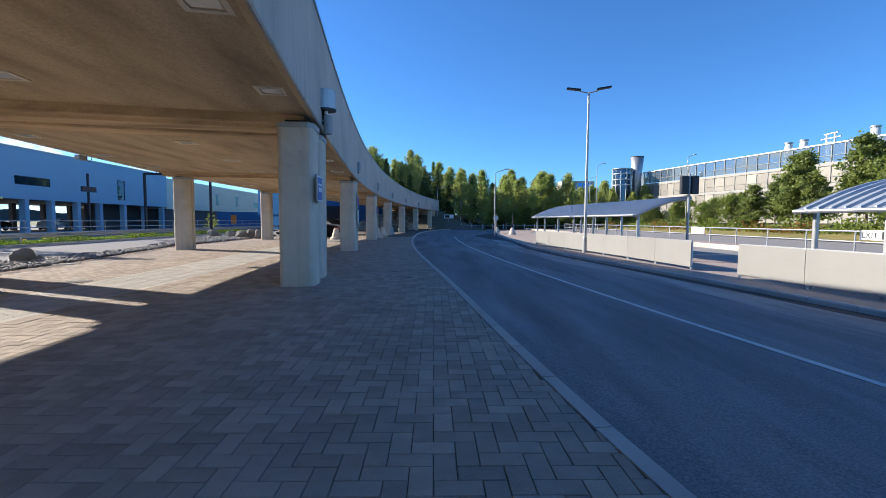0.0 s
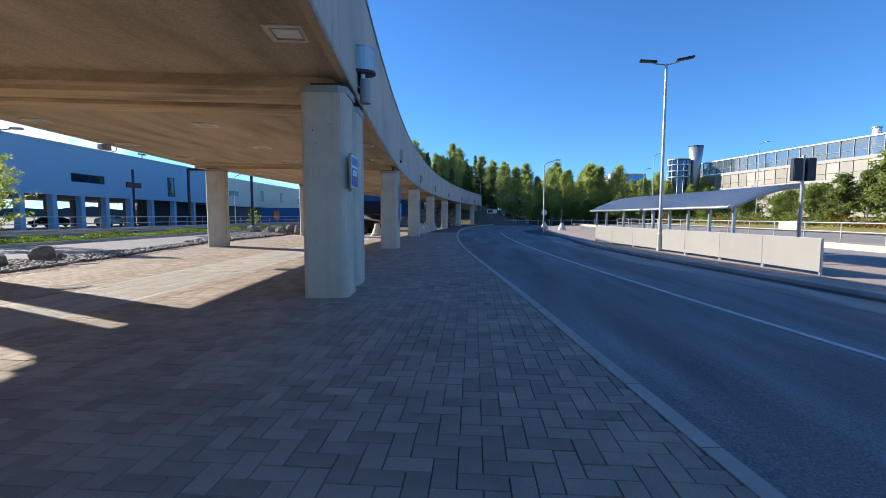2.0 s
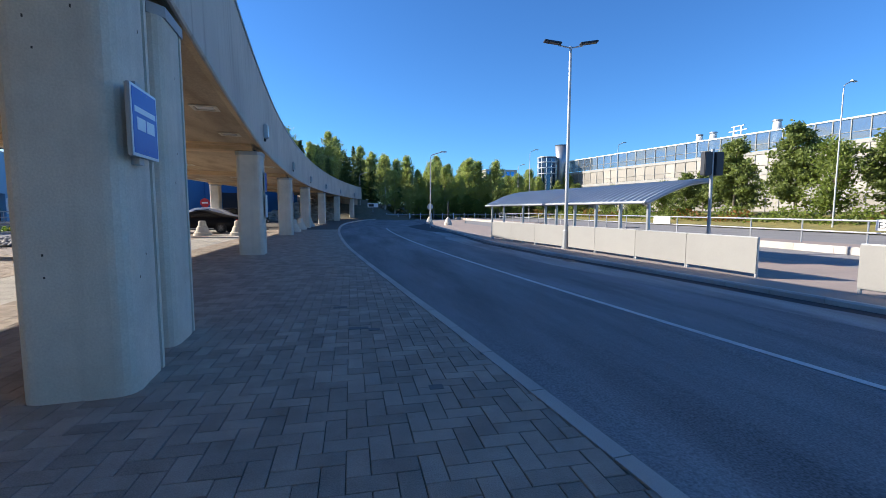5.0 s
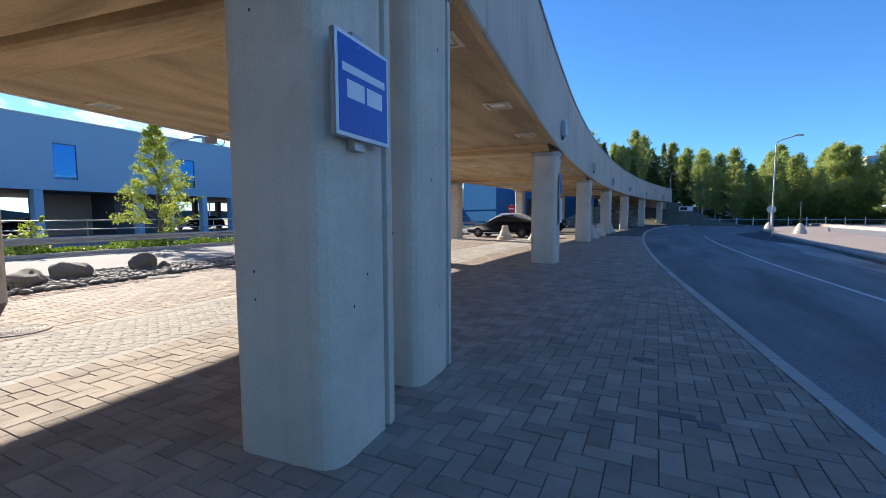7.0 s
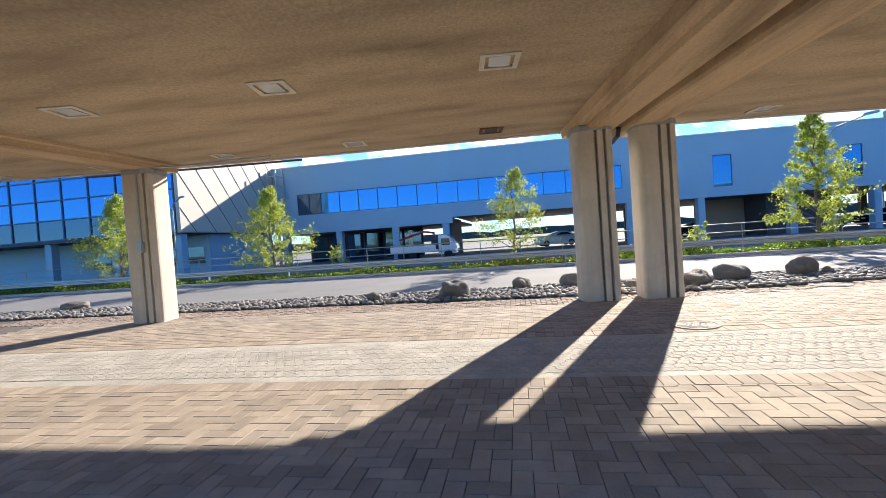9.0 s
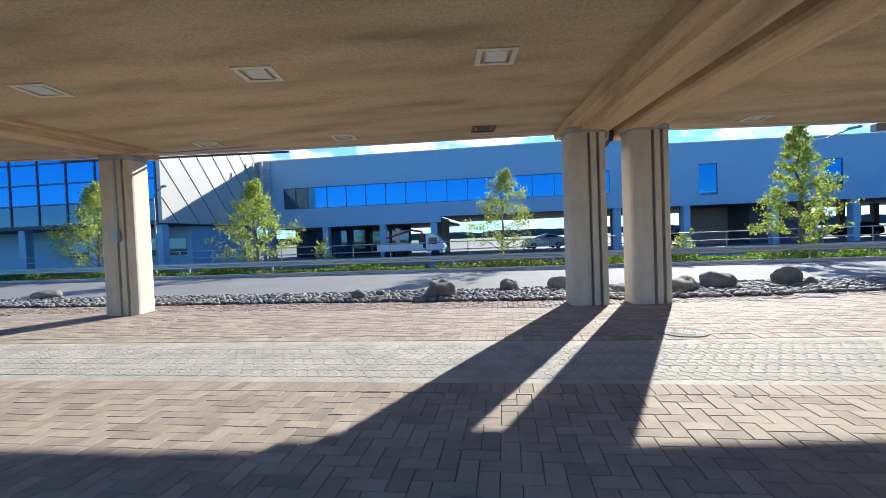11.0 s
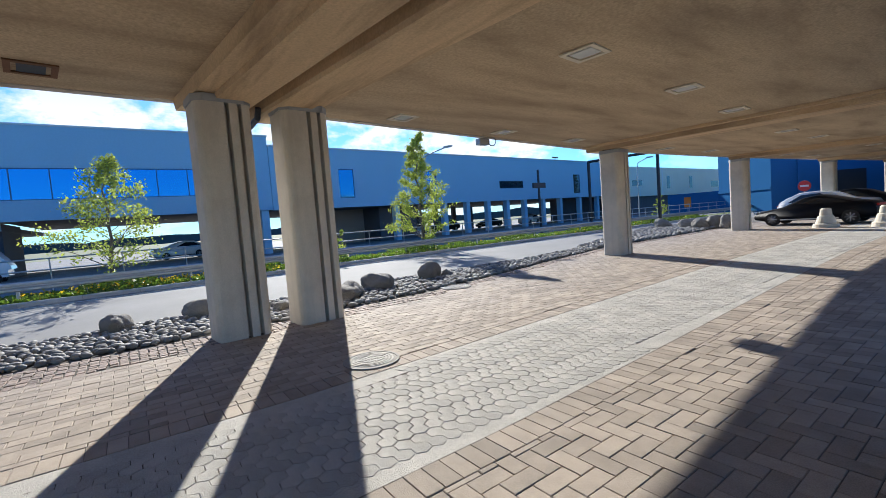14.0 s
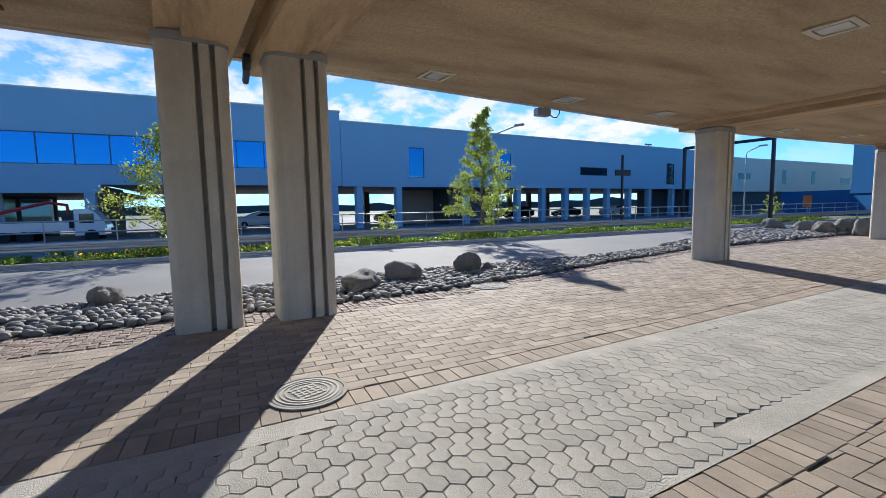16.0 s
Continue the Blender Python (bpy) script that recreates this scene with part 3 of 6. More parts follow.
# cross beams over the columns; the paired ones have wide haunches either side of the joint
PLAIN = ((-0.62, 0.01), (-0.61, -0.06), (-0.42, -0.06), (-0.4, -0.18), (0.4, -0.18), (0.42, -0.06), (0.59, -0.06), (0.6, 0.01))
HAUNCH = ((-0.4, 0.01), (-0.37, -0.17), (-0.12, -0.175), (-0.1, -0.25), (0.5, -0.25), (0.53, -0.2), (0.535, 0.01))
for y in SINGLE + PAIR:
    yi = INNER_Y.get(y, y)
    xa, xb = x_in(y), outer_x(y) - 0.55
    prof, skew = PLAIN, 0.0
    if y == PAIR[0]:
        prof, skew = HAUNCH, 0.25
    if y == PAIR[1]:
        prof, skew = tuple((-o, h) for o, h in HAUNCH[::-1]), 0.25
    vs = []
    for x in (inner_x(y) + 0.3, outer_x(y) - 0.29):
        c = yi + (y + skew - yi) * (x - xa) / (xb - xa)
        s = soffit(y, x)
        vs.append([(x, c + o, s + h) for o, h in prof])
    loft("cross_beam", vs, M_BEAM, ramp)

# ---- terminal building ----
FX = -40.5
terminal = thing("terminal_building", "long low terminal in grey blue panels, raised on columns", "building")


def wall_with_holes(name, x, y0, y1, z0, z1, thick, holes, mat, parent, panel=None):
    """A wall in the plane x, in rectangular pieces round its openings (y0, y1, z0, z1)."""
    ycuts = sorted({y0, y1, *[h[0] for h in holes], *[h[1] for h in holes]})
    zcuts = sorted({z0, z1, *[h[2] for h in holes], *[h[3] for h in holes]})
    bm = bmesh.new()
    for a, c in zip(ycuts, ycuts[1:]):
        for p, q in zip(zcuts, zcuts[1:]):
            my, mz = (a + c) / 2, (p + q) / 2
            if any(h[0] < my < h[1] and h[2] < mz < h[3] for h in holes):
                continue
            box(x - thick, x, a, c, p, q, bm=bm)
    bmesh.ops.remove_doubles(bm, verts=bm.verts, dist=0.001)
    return part(name, bm, mat, parent)


def window_unit(parent, x, y0, y1, z0, z1, panes, mat_glass, label):
    w = thing("window", label, "window")
    w.parent = parent
    del w["category"]
    bm = bmesh.new()
    f = 0.06
    box(x - 0.16, x - 0.04, y0, y1, z0, z0 + f, bm=bm)
    box(x - 0.16, x - 0.04, y0, y1, z1 - f, z1, bm=bm)
    step = (y1 - y0) / panes
    for i in range(panes + 1):
        c = y0 + i * step
        box(x - 0.16, x - 0.04, max(y0, c - f / 2), min(y1, c + f / 2), z0 + f, z1 - f, bm=bm)
    part("frame", bm, M_FRAME, w)
    for i in range(panes):
        part("pane", box(x - 0.11, x - 0.09, y0 + i * step + f / 2, y0 + (i + 1) * step - f / 2, z0 + f, z1 - f), mat_glass, w)
    return w


# first block, with the ribbon window
ribbon = (-12.75, 14.9, 4.85, 6.9)
hole2 = (16.4, 17.7, 4.85, 6.9)
wall_with_holes("wall", FX, -15.2, 2.6, 3.0, 9.55, 0.3, [(ribbon[0], 2.6, ribbon[2], ribbon[3])], M_CLAD, terminal)
wall_with_holes("wall", FX, 2.6, 18.9, 3.55, 9.55, 0.3, [(2.6, ribbon[1], ribbon[2], ribbon[3]), hole2], M_CLAD, terminal)
part("coping", box(FX - 0.4, FX + 0.06, -15.2, 18.96, 9.55, 9.68), M_GALV, terminal)
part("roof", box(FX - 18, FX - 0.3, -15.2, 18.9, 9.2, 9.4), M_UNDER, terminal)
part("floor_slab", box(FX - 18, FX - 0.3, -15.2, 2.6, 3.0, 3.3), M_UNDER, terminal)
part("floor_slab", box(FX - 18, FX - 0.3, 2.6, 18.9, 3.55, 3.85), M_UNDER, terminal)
part("inner_wall", box(FX - 9, FX - 8.8, -15.2, 18.9, 3.85, 9.2), M_WARMWALL, terminal)
part("end_wall", box(FX - 18, FX - 0.3, 18.5, 18.9, 3.85, 9.55), M_CLAD, terminal)
window_unit(terminal, FX, -12.75, -10.3, 4.85, 6.9, 2, M_GLASS_DARK, "dark grey ribbon window panes")
window_unit(terminal, FX, -10.3, 14.9, 4.85, 6.9, 13, M_GLASS, "ribbon window of bright blue reflecting panes")
window_unit(terminal, FX, 16.4, 17.7, 4.85, 6.9, 1, M_GLASS, "blue reflecting window")

# second block, set slightly off and stepping back with distance
block2 = thing("terminal_wing", "lower terminal wing in grey blue cladding with scattered windows", "building", pose(-40.5, 18.95, 0, 0, 0, 4.0))
wins = [(6.2, 7.75, 4.35, 7.05, M_GLASS, "blue framed window"), (16.4, 17.9, 4.3, 7.0, M_GLASS, "blue framed window"),
        (28.0, 32.6, 5.0, 5.95, M_GLASS_DARK, "dark slit window"), (44.2, 45.9, 4.1, 6.9, M_GLASS_DARK, "tall dark window")]
wall_with_holes("wall", 0, 0, 57, 3.5, 8.8, 0.3, [w[:4] for w in wins], M_CLAD, block2)
for w in wins:
    window_unit(block2, 0, w[0], w[1], w[2], w[3], 1, w[4], w[5])
part("coping", box(-0.4, 0.06, 0, 57, 8.8, 8.93), M_GALV, block2)
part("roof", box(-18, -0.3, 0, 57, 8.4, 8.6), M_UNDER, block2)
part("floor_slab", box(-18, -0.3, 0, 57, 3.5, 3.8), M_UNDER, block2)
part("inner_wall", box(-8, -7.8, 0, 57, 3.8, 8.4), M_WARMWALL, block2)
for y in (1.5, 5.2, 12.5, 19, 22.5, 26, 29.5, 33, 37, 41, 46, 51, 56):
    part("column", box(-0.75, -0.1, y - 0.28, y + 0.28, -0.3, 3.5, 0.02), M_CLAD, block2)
    # rear columns take the near-black grey, depth shade painted on
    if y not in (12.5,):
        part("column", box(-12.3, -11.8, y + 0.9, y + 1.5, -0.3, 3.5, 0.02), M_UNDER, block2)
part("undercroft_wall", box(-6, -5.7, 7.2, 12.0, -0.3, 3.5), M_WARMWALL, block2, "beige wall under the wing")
part("undercroft_wall", box(-5.7, -2.4, 11.7, 16.5, -0.3, 3.5), M_UNDER, block2, "wall under the wing, its dark colour standing for shade")
part("undercroft_wall", box(-5.7, -4.4, 46, 57, -0.3, 3.5), M_UNDER, block2, "wall under the wing, its dark colour standing for shade")

# undercroft of the first block, back walls near black in place of shade
for y in (-14.4, -8.7, -3.0, 1.9, 15.8, 18.3):
    part("column", box(FX - 0.8, FX - 0.15, y - 0.3, y + 0.3, -0.3, 3.0 if y < 2.6 else 3.55, 0.02), M_CLAD, terminal)
part("undercroft_wall", box(FX - 7.2, FX - 7, -15.2, -1.8, -0.3, 3.0), M_UNDER, terminal, "glazed back wall, its dark colour standing for undercroft shade")
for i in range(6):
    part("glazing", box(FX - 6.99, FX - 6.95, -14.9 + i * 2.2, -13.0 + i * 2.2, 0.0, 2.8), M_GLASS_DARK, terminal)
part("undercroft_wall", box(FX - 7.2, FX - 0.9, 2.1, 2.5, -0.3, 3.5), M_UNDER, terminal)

# wing that stands forward: side wall with diagonal joints, glass front
wing = thing("terminal_hall", "projecting hall with a white diagonal panelled side wall and glass front", "building")
WX, WY = -28.0, -15.2
part("side_wall", box(FX - 2, WX, WY - 0.3, WY, 3.35, 12.5), M_CLAD_L, wing, "pale grey panels with diagonal joints")
for k in range(-3, 8):
    x0 = WX - 12.5 + k * 2.2
    a, c = Vector((x0 + 6.3, 10.9)), Vector((x0, 3.4))
    t0 = max(0, (a.x - WX + 0.05) / 6.3)
    t1 = min(1, (a.x + 40.5) / 6.3)
    if t1 - t0 > 0.05:
        p, q = a.lerp(c, t0), a.lerp(c, t1)
        part("joint", tube([(p.x, WY + 0.002, p.y), (q.x, WY + 0.002, q.y)], 0.03, 4), M_DARKMETAL, wing)
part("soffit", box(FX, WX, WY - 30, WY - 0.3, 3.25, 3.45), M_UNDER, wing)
part("undercroft_wall", box(WX - 4, WX - 3.7, WY - 30, WY - 1, -0.3, 3.25), M_CLAD, wing)
part("undercroft_wall", box(FX, WX - 3.7, WY - 1.0, WY - 0.7, -0.3, 3.3), M_CLAD, wing)
part("roof", box(FX - 2, WX, WY - 30, WY - 0.3, 12.2, 12.5), M_UNDER, wing)
bm = bmesh.new()
for i in range(13):
    y = WY - 0.4 - i * 2.4
    box(WX - 0.1, WX + 0.04, y - 0.05, y + 0.05, 3.45, 12.2, bm=bm)
for z in (3.5, 5.0, 6.5, 8.0, 9.5, 11):
    box(WX - 0.1, WX + 0.03, WY - 30, WY - 0.4, z - 0.05, z + 0.05, bm=bm)
part("mullions", bm, M_FRAME, wing)
for i in range(12):
    for j in range(5):
        y = WY - 0.45 - i * 2.4
        part("pane", box(WX - 0.06, WX - 0.03, y - 2.3, y, 3.55 + j * 1.5, 4.95 + j * 1.5), M_GLASS if j else M_GLASS_DARK, wing)
for y in (WY - 0.6, WY - 6, WY - 12):
    part("column", box(WX - 0.9, WX - 0.3, y - 0.3, y + 0.3, -0.3, 3.25, 0.02), M_CLAD, wing)
# window band in its undercroft
for i in range(5):
    part("glazing", box(WX - 3.69, WX - 3.65, WY - 3.0 - i * 2.2, WY - 1.2 - i * 2.2, 1.0, 2.3), M_GLASS_DARK, wing)
# stair tower frame beside the hall
bm = bmesh.new()
for x in (-40.3, -39.0):
    for y in (-14.9, -14.0):
        box(x - 0.05, x + 0.05, y - 0.05, y + 0.05, -0.2, 9.4, bm=bm)
for z in np.arange(0.6, 9.4, 0.9):
    box(-40.3, -39.0, -14.03, -13.97, z - 0.03, z + 0.03, bm=bm)
    box(-39.03, -38.97, -14.9, -14.0, z - 0.03, z + 0.03, bm=bm)
lad = tagged(mesh_object("ladder_tower", bm, M_GALV), "tall steel ladder frame in the facade corner", "ladder")

# far light building and blue warehouse
far = thing("far_hall", "pale grey sunlit hall with small windows, far down the road", "building", pose(-44.6, 75.9, 0, 0, 0, 2))
part("wall", box(-14, 0, 0, 46, 3.2, 8.4), M_HALL, far)
part("base_wall", box(-14, -0.6, 0, 46, -0.3, 3.2), M_UNDER, far)
for y, w, z0, z1 in ((5, 3.4, 5.1, 6.0), (18, 1.2, 4.4, 6.8), (28, 1.2, 4.4, 6.8), (39, 4, 4.5, 5.8)):
    part("window", box(-0.1, 0.02, y, y + w, z0, z1), M_GLASS_DARK, far)
part("downpipe", box(-0.02, 0.08, 16, 16.2, 3.2, 8.4), M_WHITE, far)
blue = thing("blue_warehouse", "large plain blue clad warehouse, one side sunlit", "building", pose(-18.9, 62, 0, 0, 0, -36.9))
part("wall", box(-8.5, 0, 0, 0.3, -0.4, 9.0), M_BLUE, blue)
part("wall", box(-0.3, 0, 0.3, 18, -0.4, 9.0), M_BLUE, blue)
part("wall", box(-8.5, -8.2, 0.3, 18, -0.4, 9.0), M_BLUE, blue)
part("wall", box(-8.2, -0.3, 17.7, 18, -0.4, 9.0), M_BLUE, blue)
part("roof", box(-8.4, -0.1, 0.1, 17.9, 9.0, 9.2), M_UNDER, blue)
part("ledge", box(-8.5, 0.05, -0.12, 0, 2.2, 2.45), M_BLUE, blue)
part("gate", box(0.0, 0.06, 5, 9.5, -0.3, 3.6), M_DARKMETAL, blue, "dark loading gate")
part("downpipe", box(0.0, 0.15, 2.6, 2.85, -0.3, 9.0), M_BLUE, blue)
low = tagged(mesh_object("blue_annex", box(-32, -25.8, 67.3, 67.6, -0.3, 2.6, 0.03), M_BLUE), "low blue wall joining the warehouse", "wall")


# ---- fittings of the ramp ----
def soffit_lamp(x, y, open_box=False, group="recessed soffit lights"):
    z = soffit(y, x)
    turn = -math.degrees(math.asin((y - CY) / R_OUT))
    f = thing("soffit_light", "square recessed light with cream frame in the concrete soffit" if not open_box else "empty rusty light recess in the concrete soffit", "ceiling light", pose(x, y, z, 0, 0, turn), group)
    s = 0.26
    mat = M_LENS if not open_box else M_DARKMETAL
    bm = bmesh.new()
    for a in (-1, 1):
        box(min(a * s, a * (s - 0.07)), max(a * s, a * (s - 0.07)), -s, s, -0.022, -0.001, bm=bm)
        box(-s + 0.07, s - 0.07, min(a * s, a * (s - 0.07)), max(a * s, a * (s - 0.07)), -0.022, -0.001, bm=bm)
    part("frame", bm, M_CREAM if not open_box else M_RUSTY, f)
    part("diffuser", box(-s + 0.09, s - 0.09, -s + 0.12, s - 0.12, -0.016, -0.002, 0.004), mat, f)
    return f


M_CREAM = material("cream_enamel", (0.62, 0.56, 0.44), 0.5, vary=0.12, bump=0.05, scale=10)
M_RUSTY = material("rusty_steel", (0.16, 0.075, 0.035), 0.85, vary=0.3, scale=12, bump=0.3)
for y in (-4.6, -1.6, 1.65, 4.87, 8.04, 13.85, 17.05, 20.0, 25.5, 28.8, 36.5, 40, 47.5, 51):
    soffit_lamp(along(((-5, -9.8), (1.65, -10.0), (4.87, -10.25), (8.04, -10.42), (13.85, -10.92), (17, -11.15), (25, -11.2), (51, -9.6)), y), y, open_box=(y == 8.04))
    soffit_lamp(along(((2, -6.04), (8, -6.34), (17.5, -6.75), (26, -7.6), (51, -7.0)), y), y + 0.35)
    soffit_lamp(outer_x(y) - 0.66, y + (0.75 if y < 12 else -0.2))

# lamp boxes on the outer face, one above each column line
for y in (21.9, 33.2, 44.1, 55.4, 67.1, 79.4):
    z = soffit(y)
    wl = thing("wall_light", "grey metal light box fixed to the ramp parapet", "wall light", pose(outer_x(y), y, z, 0, 0, -math.degrees(math.asin((y - CY) / R_OUT))), "parapet lights")
    part("housing", box(0.0, 0.12, -0.2, 0.2, 0.28, 0.74, 0.03), M_GALV, wl)
    part("lens", box(0.12, 0.135, -0.16, 0.16, 0.32, 0.7), M_LENS, wl)
    part("bracket", box(0.0, 0.06, -0.05, 0.05, 0.2, 0.3), M_DARKMETAL, wl)
# half-round lantern at the deck joint
hl = thing("wall_lantern", "half round grey metal lantern at the parapet joint", "wall light", pose(outer_x(11.3), 11.3, soffit(11.3), 0, 0, 6))
half = [(0.3 * math.cos(radians(a)) * 1.05, 0.21 * math.sin(radians(a))) for a in range(-90, 91, 15)]
part("body", prism(half, 0.34, 0.74), M_GALV, hl, smooth=False)
part("base", prism([(x * 1.05, y * 1.05) for x, y in half], 0.29, 0.34), M_DARKMETAL, hl, "dark underside with the lamp opening")
part("cap", prism([(x * 1.04, y * 1.04) for x, y in half], 0.74, 0.765), M_GALV, hl)
part("back_plate", box(-0.035, 0.0, -0.24, 0.24, 0.3, 0.78, 0.006), M_GALV, hl)
# drain pipe outlet and spout beside the paired columns
sp = thing("drain_spout", "grey steel drain outlet and pipe under the parapet joint", "drain pipe", pose(outer_x(11.3), 11.3, soffit(11)))
part("spout", lathe([(0.1, 0.0), (0.1, 0.42)], 18), M_CAP, sp)
sp.children[0].matrix_local = pose(-0.12, -0.02, -0.06, 0, 90, 0)
part("rim", lathe([(0.112, 0.0), (0.112, 0.03), (0.095, 0.03)], 18), M_DARKMETAL, sp)
sp.children[1].matrix_local = pose(0.28, -0.02, -0.06, 0, 90, 0)
part("cap", lathe([(0.085, 0.0), (0.085, 0.06), (0.07, 0.07)], 16), M_CAP, sp)
sp.children[2].matrix_local = pose(0.14, -0.02, -0.24)
part("pipe", tube([(0.1, -0.02, 0.04), (0.1, -0.02, 0.32)], 0.042, 12), M_WHITE, sp)
part("clamp", box(0.05, 0.15, -0.08, 0.04, 0.14, 0.2, 0.01), M_DARKMETAL, sp)
part("bracket", box(-0.02, 0.05, 0.06, 0.2, -0.02, 0.3, 0.01), M_DARKMETAL, sp)
# hanging cable box on the inner edge, pipes at the columns
for y in (17.0, -6.0):
    cb = thing("cable_box", "small grey cable box with a looped wire under the deck edge", "junction box", pose(inner_x(y) + 0.1, y, soffit(y, inner_x(y)) - 0.02))
    part("case", box(-0.1, 0.1, -0.18, 0.18, -0.2, -0.03, 0.015), M_GALV, cb)
    part("wire", tube([(0, 0.18, -0.12), (0, 0.3, -0.2), (0, 0.42, -0.2), (0, 0.5, -0.1), (0, 0.5, -0.02)], 0.012, 6), M_DARKMETAL, cb)
xc, yc = x_in(-0.45), -0.55
cp = thing("conduit", "thin steel conduit with a switch box running down the column", "conduit")
part("pipe", tube([(xc + 0.36, yc + 0.1, 1.95), (xc + 0.36, yc + 0.1, 3.6), (xc + 0.33, yc + 0.2, 3.74), (xc - 0.1, yc + 1.2, 3.79), (xc - 0.4, yc + 3.2, 3.87)], 0.022, 8), M_GALV, cp)
part("switch_box", box(xc + 0.32, xc + 0.44, yc + 0.02, yc + 0.18, 1.72, 1.98, 0.02), M_GALV, cp)
pipe = tagged(mesh_object("edge_pipe", tube([(inner_x(-3) - 0.03, -3, 3.9), (inner_x(0) - 0.03, 0, 3.9), (inner_x(3) - 0.03, 3, 3.9)], 0.03, 8), M_DARKMETAL), "thin dark pipe along the deck edge", "pipe")
dr = tagged(mesh_object("drain_stub", tube([(-11.3, 10.8, 3.52), (-10.7, 10.8, 3.55), (-10.6, 10.8, 3.7)], 0.05, 8), M_DARKMETAL), "short dark drain stub between the paired columns", "pipe")

# road sign on the paired column
sg = thing("road_sign", "blue square road sign with white bar and blocks on column", "road sign", pose(-1.665, 10.27, 1.862, 0, 0, 4))
S = 0.54
part("plate", box(-0.035, 0.0, 0, S, 0, S, 0.008), M_GALV, sg, "galvanised back plate with holes")
part("border", box(0.0, 0.004, 0.003, S - 0.003, 0.003, S - 0.003), M_SIGNWHITE, sg)
part("face", box(0.004, 0.007, 0.025, S - 0.025, 0.025, S - 0.025), M_SIGNBLUE, sg)
part("bar", box(0.007, 0.0095, 0.055, S - 0.055, 0.335, 0.378), M_SIGNWHITE, sg)
part("block", box(0.007, 0.0095, 0.095, 0.262, 0.205, 0.3), M_SIGNWHITE, sg)
part("block", box(0.007, 0.0095, 0.288, 0.452, 0.205, 0.3), M_SIGNWHITE, sg)
for yy in (0.21, 0.31):
    for zz in (0.05, S - 0.05):
        part("rivet", box(0.007, 0.01, yy, yy + 0.008, zz, zz + 0.008), M_GALV, sg)
part("rail", box(-0.1, -0.035, 0.22, 0.32, -0.05, S + 0.05), M_GALV, sg)
# plates on the next columns
for y, z, h in ((21.85, 2.05, 0.62), (21.85, 1.2, 0.75), (33.1, 1.95, 0.5)):
    sp2 = thing("column_sign", "narrow dark blue sign plate on the column side", "sign", pose(outer_x(y) - 0.005, y - 0.2, z, 0, 0, 3), "column signs")
    part("plate", box(0, 0.03, 0, 0.4, 0, h, 0.005), M_GALV, sp2)
    part("face", box(0.03, 0.034, 0.02, 0.38, 0.02, h - 0.02), M_SIGNBLUE if z > 1.5 else M_SIGNWHITE, sp2)

# ---- manholes ----
def manhole(x, y, r=0.33):
    m = thing("manhole_cover", "round cast iron manhole cover with rings, set in the pavers", "manhole", pose(x, y, 0.003, 0, 0, 20))
    part("rim", lathe([(r, 0), (r, 0.012), (r - 0.03, 0.012), (r - 0.03, 0.004)], 36), M_MANHOLE, m)
    part("lid", lathe([(r - 0.04, 0), (r - 0.04, 0.01)], 36), M_MANHOLE, m)
    for rr in (r - 0.07, r - 0.11, r - 0.15):
        bm = lathe([(rr, 0.01), (rr, 0.016), (rr - 0.018, 0.016), (rr - 0.018, 0.01)], 36)
        bmesh.ops.delete(bm, geom=[f for f in bm.faces if len(f.verts) > 4], context='FACES_ONLY')
        part("ring", bm, M_KERB, m)
    for i in range(-2, 3):
        part("rib", box(-0.12, 0.12, i * 0.05 - 0.008, i * 0.05 + 0.008, 0.01, 0.016), M_KERB, m)
        part("rib", box(i * 0.05 - 0.008, i * 0.05 + 0.008, -0.12, 0.12, 0.01, 0.0165), M_KERB, m)
    return m


manhole(-7.47, 10.98)
manhole(-10.9, 14.9, 0.36)


# ---- boulders and river stones ----
def boulder(x, y, sx, sy, sz, seed, z=0.0):
    bm = bmesh.new()
    bmesh.ops.create_icosphere(bm, subdivisions=4, radius=0.5)
    off = Vector((seed * 3.1, seed * 1.7, seed * 0.9))
    for v in bm.verts:
        n1 = noise.noise(v.co * 2.2 + off) * 0.32 + noise.noise(v.co * 5 + off) * 0.1 + noise.noise(v.co * 14 + off) * 0.025
        co = v.co * (1 + n1)
        co.z = max(co.z, -0.28)
        v.co = Vector((co.x * sx, co.y * sy, (co.z + 0.26) * sz))
    ob = mesh_object("boulder", bm, M_BOULDER, smooth=True)
    ob.matrix_world = pose(x, y, z, 0, 0, seed * 47)
    return tagged(ob, "rough grey granite boulder lying among river stones", "boulder", "boulders beside the ramp")


for i, (x, y, sx, sy, sz) in enumerate(((-11.75, 6.75, 0.85, 0.75, 0.62), (-12.75, 8.5, 0.45, 0.5, 0.45), (-12.95, 9.9, 0.6, 0.7, 0.5), (-11.6, 4.6, 0.4, 0.4, 0.34),
                                        (-11.9, 12.65, 0.7, 0.9, 0.5), (-12.6, 13.75, 0.65, 1.0, 0.55), (-12.75, 15.45, 0.55, 0.6, 0.62), (-12.7, 15.95, 0.3, 0.35, 0.25),
                                        (-11.9, 11.2, 0.3, 0.35, 0.28), (-12.3, 10.9, 0.25, 0.3, 0.22), (-13.0, -6.6, 0.8, 0.8, 0.4), (-12.2, 5.0, 0.3, 0.25, 0.22),
                                        (-17.2, 36.8, 1.0, 0.9, 0.8), (-15.3, 36.0, 0.9, 1.0, 0.75), (-14.1, 34.9, 0.8, 0.9, 0.8), (-13.6, 35.6, 0.9, 0.8, 0.9), (-12.7, 34.8, 0.7, 0.7, 0.9), (-14.6, 35.8, 0.6, 0.7, 0.6))):
    boulder(x, y, sx, sy, sz, i + 1)


